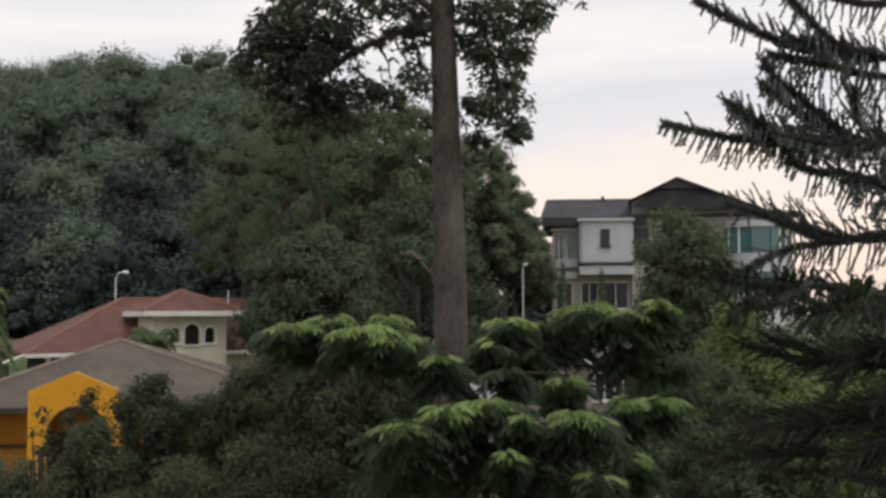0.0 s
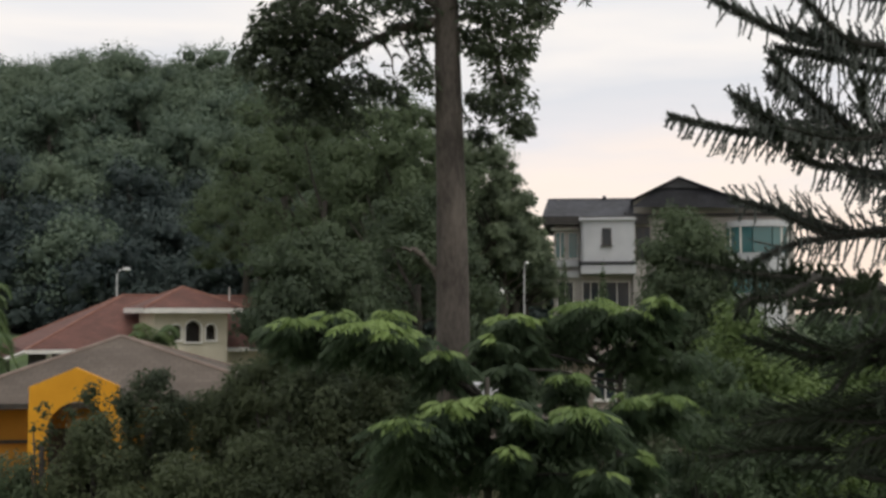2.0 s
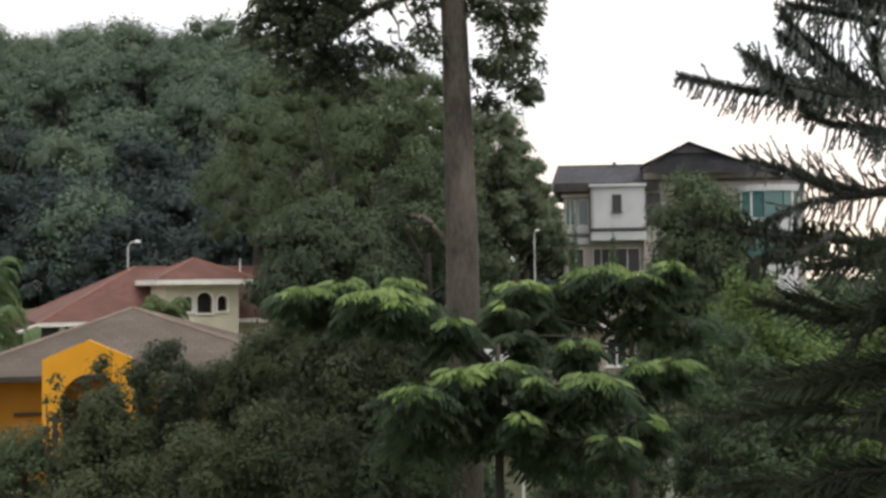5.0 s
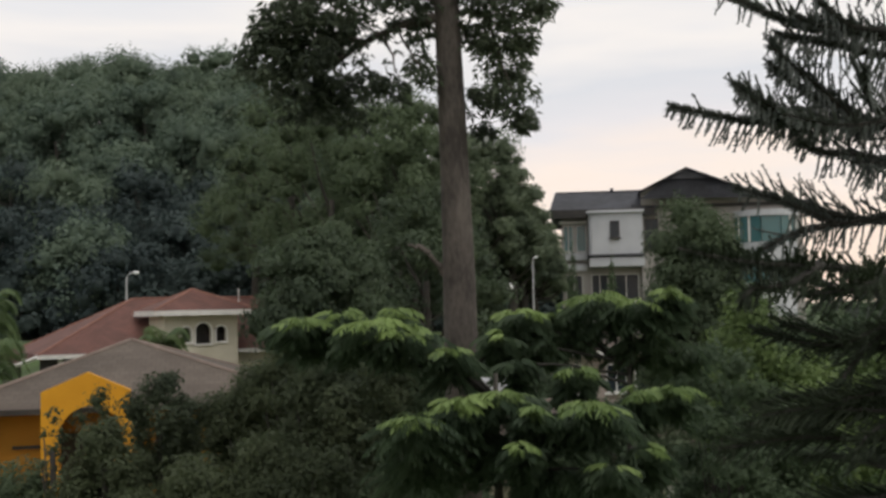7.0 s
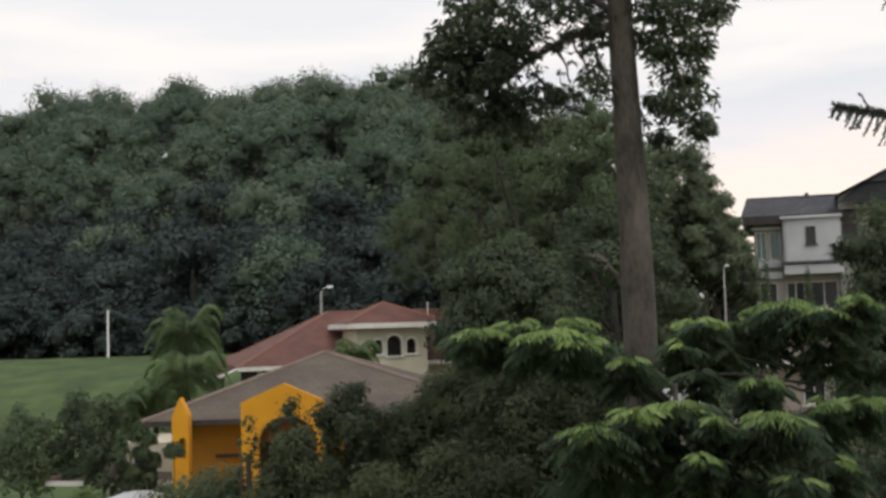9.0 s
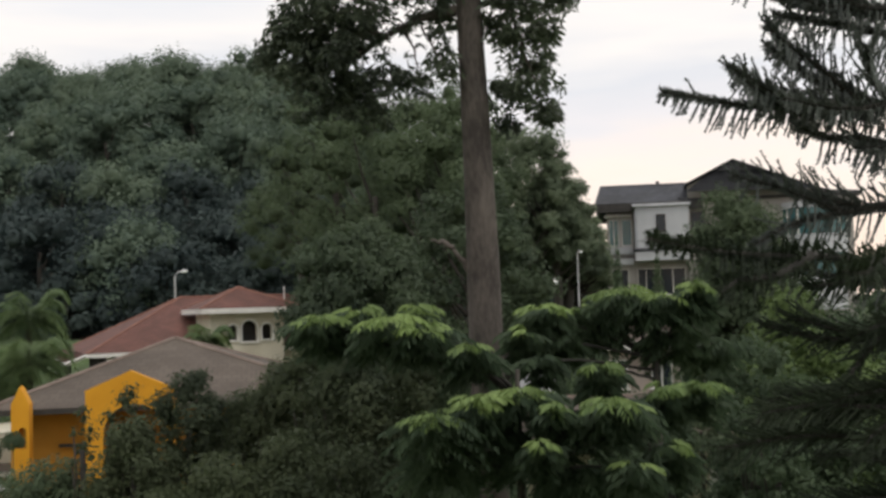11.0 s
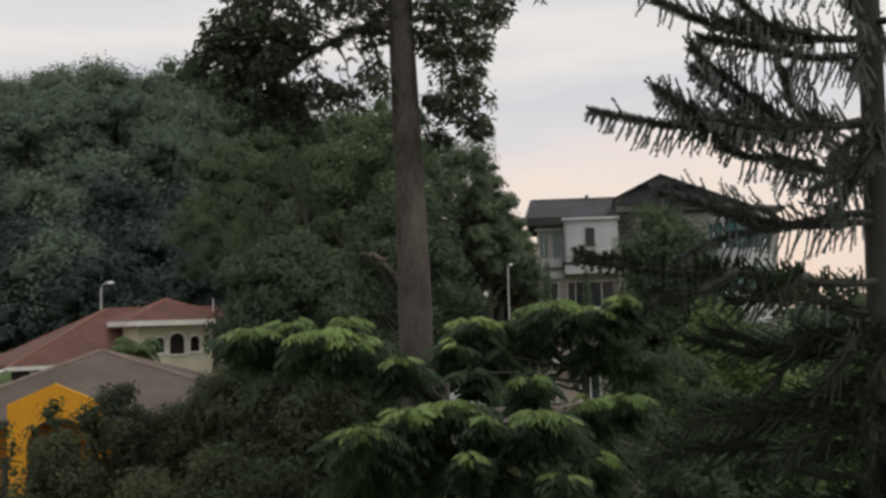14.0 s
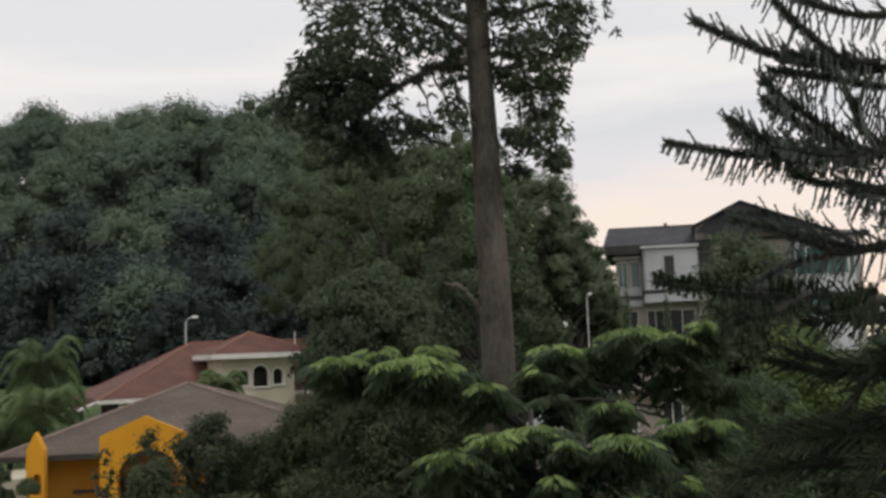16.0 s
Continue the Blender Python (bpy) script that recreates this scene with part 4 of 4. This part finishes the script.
    v = [bm.verts.new(p) for p in ((-2.0, -0.7, 14.7), (0.72, -0.7, 16.02), (6.2, -0.7, 13.9), (-2.0, 5, 14.7), (0.72, 5, 16.02), (6.2, 5, 13.9))]
    bm.faces.new((v[0], v[1], v[4], v[3]))
    bm.faces.new((v[1], v[2], v[5], v[4]))
    bmesh.ops.solidify(bm, geom=bm.faces[:], thickness=0.14)
    rf = part("gable_roof", uv_roof(bm), SLATE_TILE, h)
    bm = bmesh.new()
    v = [bm.verts.new(p) for p in ((-0.35, -0.42, 15.36), (2.1, -0.42, 15.36), (0.72, -0.42, 15.9))]
    v2 = [bm.verts.new(p.co + Vector((0, 0.1, 0))) for p in v]
    bm.faces.new(v)
    bm.faces.new(v2[::-1])
    part("gable_panel", bm, SLATE_CAP, h)
    bm = bmesh.new()
    v = [bm.verts.new(p) for p in ((-2.0, -0.9, 14.2), (5.2, -0.9, 14.1), (2.2, -0.3, 15.38), (-0.5, -0.3, 15.38))]
    bm.faces.new(v)
    bmesh.ops.solidify(bm, geom=bm.faces[:], thickness=0.1)
    part("pent_roof", uv_roof(bm), SLATE_TILE, h)
    bm = bmesh.new()
    front = [bm.verts.new(p) for p in ((-1.85, 0.1, 13.9), (5.9, 0.1, 13.9), (0.72, 0.1, 15.85), (-1.85, 0.1, 14.65))]
    made = bmesh.ops.extrude_face_region(bm, geom=[bm.faces.new(front)])
    bmesh.ops.translate(bm, vec=(0, 0.25, 0), verts=[v for v in made["geom"] if isinstance(v, bmesh.types.BMVert)])
    part("gable_wall", bm, GREIGE, h)
    part("chimney_vent", boxed(-3.6, 2.2, 14.95, -3.4, 2.5, 15.2, 0.02), SLATE_CAP, h)
    return h


white_house()


def red_house():
    h = thing("red_roofed_house", -20.6, 59, 0, "cream house with a red tiled hip roof and tower", "house", turn=26)
    part("wall", boxed(1.0, 1.0, 1.0, 17.5, 11.2, 5.95), CREAM, h)
    hip_roof(h, -0.7, 0, 18.5, 12.2, 6.1, 9.0, 5.2, 12.5, RED_TILE, RED_CAP, TRIM, 0.22)
    for k in range(3):
        window(h, 1.5 + 1.5 * k, 2.6 + 1.5 * k, 4.6, 5.6, 0.99, DARK_GLASS, TRIM, 1)
    for k in range(3):
        part("post", boxed(0.35 + 1.6 * k, 0.4, 3.5, 0.6 + 1.6 * k, 0.65, 5.9), TRIM, h)
    # low roof skirt along the side over a porch, shaped to the camera's view
    bm = bmesh.new()
    bm.faces.new([bm.verts.new(p) for p in ((-0.72, -0.02, 6.1), (-0.72, 12.2, 6.1), (-1.65, 12.0, 5.64), (-1.65, 1.3, 5.64))])
    bmesh.ops.solidify(bm, geom=bm.faces[:], thickness=0.1)
    part("skirt_roof", uv_roof(bm), RED_TILE, h)
    part("skirt_fascia", tube(bmesh.new(), [(-0.72, -0.05, 6.0), (-1.2, 0.62, 5.76), (-1.67, 1.28, 5.54), (-1.67, 12.0, 5.54)], [0.1, 0.1, 0.1, 0.1], 4), TRIM, h)
    # Dark panels added for the porch's shade; the side one also hides lawn.
    part("porch_shade_panel", boxed(-0.5, 0.75, 3.0, 1.45, 0.98, 5.85), DARK, h)
    part("porch_side_shade_panel", boxed(-1.4, 1.9, 2.5, -1.3, 11.6, 5.5), DARK, h)
    # tower
    x0, x1, y0, y1 = 5.5, 9.4, -1.0, 3.0
    tw = part("tower_front_wall", arch_wall(x0, x1, 4.0, 8.1, [(x0 + 2.05, 0.40, 6.45, 7.15), (x0 + 3.0, 0.26, 6.55, 7.1), (x0 + 1.15, 0.24, 6.55, 7.1)], y0, y0 + 0.3), CREAM, h)
    part("tower_side_wall", boxed(x0, y0 + 0.302, 4.0, x0 + 0.3, y1, 8.1), CREAM, h)
    part("tower_side_wall", boxed(x1 - 0.3, y0 + 0.302, 4.0, x1, y1, 8.1), CREAM, h)
    part("tower_back_wall", boxed(x0 + 0.302, y1 - 0.3, 4.0, x1 - 0.302, y1, 8.1), CREAM, h)
    # Dark sheet added behind the arches as the shade inside the tower.
    part("window_shade_panel", boxed(x0 + 0.31, y0 + 0.9, 5.0, x1 - 0.31, y0 + 0.95, 8.0), DARK, h)
    for c, w, s, sp in ((x0 + 2.05, 0.40, 6.45, 7.15), (x0 + 3.0, 0.26, 6.55, 7.1), (x0 + 1.15, 0.24, 6.55, 7.1)):
        bm = bmesh.new()
        pts = [(c + (w + 0.05) * math.cos(math.pi * k / 12), y0 - 0.02, sp + (w + 0.05) * math.sin(math.pi * k / 12)) for k in range(13)]
        tube(bm, [(c + w + 0.05, y0 - 0.02, s)] + pts + [(c - w - 0.05, y0 - 0.02, s)], [0.06] * 15, 6)
        part("arch_trim", bm, TRIM, h)
        part("window_sill", boxed(c - w - 0.12, y0 - 0.1, s - 0.1, c + w + 0.12, y0 + 0.1, s - 0.003, 0.01), TRIM, h)
    hip_roof(h, x0 - 0.7, y0 - 0.8, x1 + 0.9, y1 + 0.8, 8.25, 9.4, (x0 + x1) / 2, (x0 + x1) / 2, RED_TILE, RED_CAP, TRIM, 0.28)
    part("antenna", tube(bmesh.new(), [(9.9, 0.5, 8.2), (9.9, 0.5, 9.4)], [0.04, 0.035], 6), TRIM, h, "thin white roof antenna")
    return h


red_house()


def yellow_house():
    h = thing("yellow_house", -10.8, 38.5, 0, "yellow plastered house with a brown tiled roof", "house", turn=12)
    part("wall", boxed(-4.3, -4.2, 0, 4.9, 4.5, 5.3), SHADED_OCHRE, h, "ochre plastered walls, eave shade put into their colour")
    hip_roof(h, -5.1, -5.1, 5.8, 5.4, 5.4, 7.2, 0.0, 0.05, BROWN_TILE, BROWN_CAP, DARK, 0.16)
    part("string_course", boxed(-3.05, -4.32, 4.2, -1.95, -4.21, 4.29), DARK, h)
    # arched porch with a gabled front
    part("porch_front", arch_wall(-1.98, 0.4, 0, 5.95, [(-0.66, 0.86, 0.05, 4.68)], -6.4, -6.1, peak=(-0.75, 6.47)), YELLOW, h, "bright yellow gabled arch")
    part("porch_side", boxed(-1.98, -6.098, 0, -1.7, -4.202, 5.5), YELLOW, h)
    part("porch_side", boxed(0.22, -6.098, 0, 0.4, -4.202, 5.5), YELLOW, h)
    # Dark panel on the wall stands in for shade inside the arch.
    part("porch_shade_panel", boxed(-2.2, -4.26, 0.1, -0.3, -4.203, 4.6), DARK, h)
    # fin wall with a small arched hole
    part("fin_wall", arch_wall(-4.08, -3.6, 0, 5.6, [(-3.78, 0.1, 4.35, 4.85)], -5.75, -5.2, peak=(-3.84, 6.1)), YELLOW, h, "yellow fin wall with a pointed top")
    part("fin_coping", boxed(-4.13, -5.8, 2.6, -3.55, -5.15, 2.72, 0.02), DARK, h)
    for x0, z0 in ((1.0, 3.6), (3.0, 3.6), (1.0, 1.0), (3.0, 1.0)):
        window(h, x0, x0 + 1.3, z0, z0 + 1.3, -4.21, DARK_GLASS, DARK, 1)
    window(h, -4.1, -3.1, 1.0, 2.4, -4.21, DARK_GLASS, TRIM, 1)
    return h


yellow_house()


def garden_house():
    h = thing("garden_house", 4.0, 31, 0, "cream garden house with a white-posted porch", "house")
    part("wall", boxed(-4.5, 0, 0, 2.1, 5, 4.6), CREAM, h)
    part("upper_wall", boxed(2.12, 0.4, 0, 2.8, 4, 6.2), CREAM, h)
    hip_roof(h, -5.0, -3.0, 2.4, 5.5, 4.6, 5.4, -2.5, 0.0, BROWN_TILE, BROWN_CAP, DARK, 0.2)
    for x in (-4.5, 1.15):
        part("post", boxed(x - 0.09, -2.75, 0, x + 0.09, -2.55, 4.52, 0.02), TRIM, h, "white porch post")
    part("parapet", boxed(-3.5, 0.2, 4.5, -2.45, 0.4, 6.14, 0.04), WHITE, h, "white plastered parapet")
    window(h, -1.2, 0.2, 1.2, 2.6, -0.01, DARK_GLASS, TRIM, 1)
    return h


garden_house()


def pink_house():
    h = thing("pink_house", 5.6, 45, ground_z(5.6, 45), "pale pink house with a brown roof behind garden trees", "house")
    part("wall", boxed(-1.9, 0, -1, 2.4, 5, 3.9), PINK, h)
    hip_roof(h, -2.4, -0.6, 2.9, 5.6, 4.05, 4.7, -0.4, 0.9, BROWN_TILE, BROWN_CAP, TRIM, 0.2)
    for x in (-1.5, 0.2, 1.3):
        window(h, x, x + 0.8, 2.4, 3.5, -0.01, DARK_GLASS, TRIM, 1)
    return h


pink_house()


# ---- lamp posts and poles ----
def street_lamp(x, y, base, top, arm, label, turn=0, head=1.0):
    t = thing("street_lamp", x, y, base, label, "street lamp", turn=turn, group="street lamps")
    h = top - base
    w = 1.0 if head > 0.5 else 0.6
    bm = bmesh.new()
    pts = [(0, 0, 0), (0, 0, h * 0.5), (0, 0, h - 0.55)] + [(arm * 0.5 * (1 - math.cos(math.pi / 2 * k / 4)), 0, h - 0.55 + 0.5 * math.sin(math.pi / 2 * k / 4)) for k in range(1, 5)]
    tube(bm, pts, [0.09 * w, 0.08 * w, 0.065 * w] + [0.055 * w] * 4, 8)
    part("pole", bm, STEEL, t, smooth=True)
    bm = bmesh.new()
    bmesh.ops.create_uvsphere(bm, u_segments=14, v_segments=8, radius=0.5, matrix=Matrix.LocRotScale((arm * 0.5 + 0.3 * head, 0, h - 0.06), None, (0.75 * head, 0.42 * head, 0.32 * head)))
    part("lamp_head", bm, LAMP_WHITE, t, smooth=True)
    return t


street_lamp(-24.6, 86.5, ground_z(-24.6, 86.5), 11.3, 1.0, "grey street lamp with a curved arm above the red roof", head=0.75)
street_lamp(4.15, 60.8, ground_z(4.15, 60.8), 10.7, 0.1, "slim pale street lamp beside the white house", head=0.35)
globe = thing("globe_lamp", 2.8, 58, ground_z(2.8, 58), "white globe lamp on a short post", "lamp")
gz = 9.05 - ground_z(2.8, 58)
part("post", tube(bmesh.new(), [(0, 0, 0), (0, 0, gz)], [0.035, 0.03], 8), DARK, globe)
bm = bmesh.new()
bmesh.ops.create_uvsphere(bm, u_segments=14, v_segments=10, radius=0.17, matrix=Matrix.Translation((0, 0, gz)))
part("globe", bm, LAMP_WHITE, globe, smooth=True)
for x, y, top, r in ((1.55, 27.5, 4.62, 0.04), (-44, 90, 10.1, 0.1)):
    p = thing("pole", x, y, ground_z(x, y), "plain white metal pole standing in the grass", "pole", group="poles")
    part("shaft", tube(bmesh.new(), [(0, 0, 0), (0, 0, (top - ground_z(x, y)) * 0.5), (0, 0, top - ground_z(x, y))], [r, r * 0.9, r * 0.8], 10), LAMP_WHITE, p)


# ---- palms, topiary and the white house far left ----
def palm(x, y, top, label, fr=18, reach=2.2, seed=0):
    t = thing("palm", x, y, ground_z(x, y), label, "palm", group="palms")
    h = top - ground_z(x, y)
    bm = bmesh.new()
    tube(bm, bend((0, 0, -0.2), (0.1, 0, h), 0, 6, 0.03), [0.2, 0.17, 0.15, 0.14, 0.13, 0.12, 0.12], 10, 0.1)
    part("trunk", bm, BARK, t, smooth=True)
    for k in range(fr):
        az, up = k * 2.4, 1.9 - 2.3 * (k / fr) + random.uniform(-0.12, 0.12)
        d = np.array([math.cos(az), math.sin(az), 0])
        us = np.linspace(0.08, 1, 44)
        ln = reach * random.uniform(0.85, 1.1)
        pts = np.array([0.1, 0, h]) + d * (ln * us * (1 - 0.25 * us))[:, None] + np.array([0, 0, 1]) * (ln * (up * us - (0.68 + 0.5 * max(up, 0)) * us ** 2))[:, None]
        fb = bmesh.new()
        tube(fb, [tuple(p) for p in pts[::8]], [0.03, 0.026, 0.02, 0.015, 0.01, 0.006], 5)
        f = part("frond", fb, PALM_LEAF, t)
        side = np.array([-d[1], d[0], 0])
        rows = []
        for s in (-1, 1):
            for j in range(2):
                al = unit(side * s + d * 0.35 + np.array([0, 0, -0.55]) + RNG.normal(size=pts.shape) * 0.14)
                rows.append(leaf_faces(pts, al, unit(np.cross(al, d)), 0.55 * reach / 2.2 * np.sin(np.pi * (0.12 + 0.8 * us)) + 0.1, np.full(len(us), 0.045)))
        quads("leaflet", np.concatenate(rows), PALM_LEAF, f)
    return t


palm(-20.9, 50.5, 7.9, "feathery green palm beside the red-roofed house", 24, 2.3)
palm(-19.4, 47, 6.1, "feathery green palm beside the red-roofed house", 24, 2.4)
palm(-20.6, 46.5, 4.9, "feathery green palm beside the red-roofed house", 22, 2.3)
palm(-21.8, 45, 4.6, "feathery green palm beside the red-roofed house", 18, 1.9)
palm(-11.85, 46.5, 6.8, "spiky palm in front of the cream tower", 20, 1.45)
for x, y, w, hgt in ((-19.7, 40, 1.5, 6.2), (-17.9, 39.5, 0.9, 5.4), (-21.6, 42, 2.0, 6.4), (-18.6, 37, 1.5, 2.4), (-23.5, 41, 2.2, 5.6)):
    tree("garden_tree", x, y, 0, "dense dark columnar garden tree", "tree", dome_blobs(16, w, hgt * 0.8, hgt * 0.18, w * 0.2, w * 0.3, 1.2, int(x * -10)), 5000, 0.16, MID_LEAF, 0.08, hgt * 0.6, group="garden trees", limbs=5)
tp_ = tree("topiary_ball_tree", -13.1, 31, 0, "clipped round ball on a thin stem", "tree", [(0, 0, 4.62, 0.3, 0.3)], 1500, 0.07, OLD_LEAF, 0.03, 4.5, limbs=1)
nb = thing("neighbour_house", -19.8, 41.5, 0, "white and pink low house with a pale roof", "house")
part("wall", boxed(0, 0, 0, 3.2, 5, 3.9), CREAM, nb)
hip_roof(nb, -2.6, -0.8, 3.6, 5.6, 2.6, 3.4, -0.6, 2.0, BROWN_TILE, BROWN_CAP, TRIM, 0.2)
window(nb, 0.6, 1.6, 2.7, 3.6, -0.01, DARK_GLASS, TRIM, 1)
for x in (0.3, 1.3):
    part("post", boxed(x, -0.7, 0, x + 0.16, -0.54, 2.5), TRIM, nb)

canopy = thing("canopy", -16.9, 36, 0, "white curved canopy beside the neighbouring house", "canopy")
bm = bmesh.new()
arc = [(1.1 * math.cos(math.pi * k / 10), 2.3 + 0.4 * math.sin(math.pi * k / 10)) for k in range(11)]
for (xa, za), (xb, zb) in zip(arc, arc[1:]):
    bm.faces.new([bm.verts.new(p) for p in ((xa, -1.2, za), (xb, -1.2, zb), (xb, 1.2, zb), (xa, 1.2, za))])
bmesh.ops.remove_doubles(bm, verts=bm.verts, dist=1e-4)
bmesh.ops.solidify(bm, geom=bm.faces[:], thickness=0.03)
part("cover", bm, WHITE, canopy)
for x in (-1.08, 1.08):
    for y in (-1.1, 1.1):
        part("leg", tube(bmesh.new(), [(x, y, 0), (x, y, 2.32)], [0.03, 0.03], 8), STEEL, canopy)
for x, y, w, hgt in ((-17.6, 34.5, 1.5, 3.4), (-15.2, 31, 1.2, 2.6)):
    tree("garden_bush", x, y, 0, "light green leafy garden bush", "bush", dome_blobs(16, w, hgt * 0.8, hgt * 0.12, w * 0.2, w * 0.3, 1.1, int(y * 3)), 6000, 0.11, LIGHT_LEAF, 0.04, hgt * 0.5, group="garden bushes", limbs=4, shell=0.5, core=0.65)
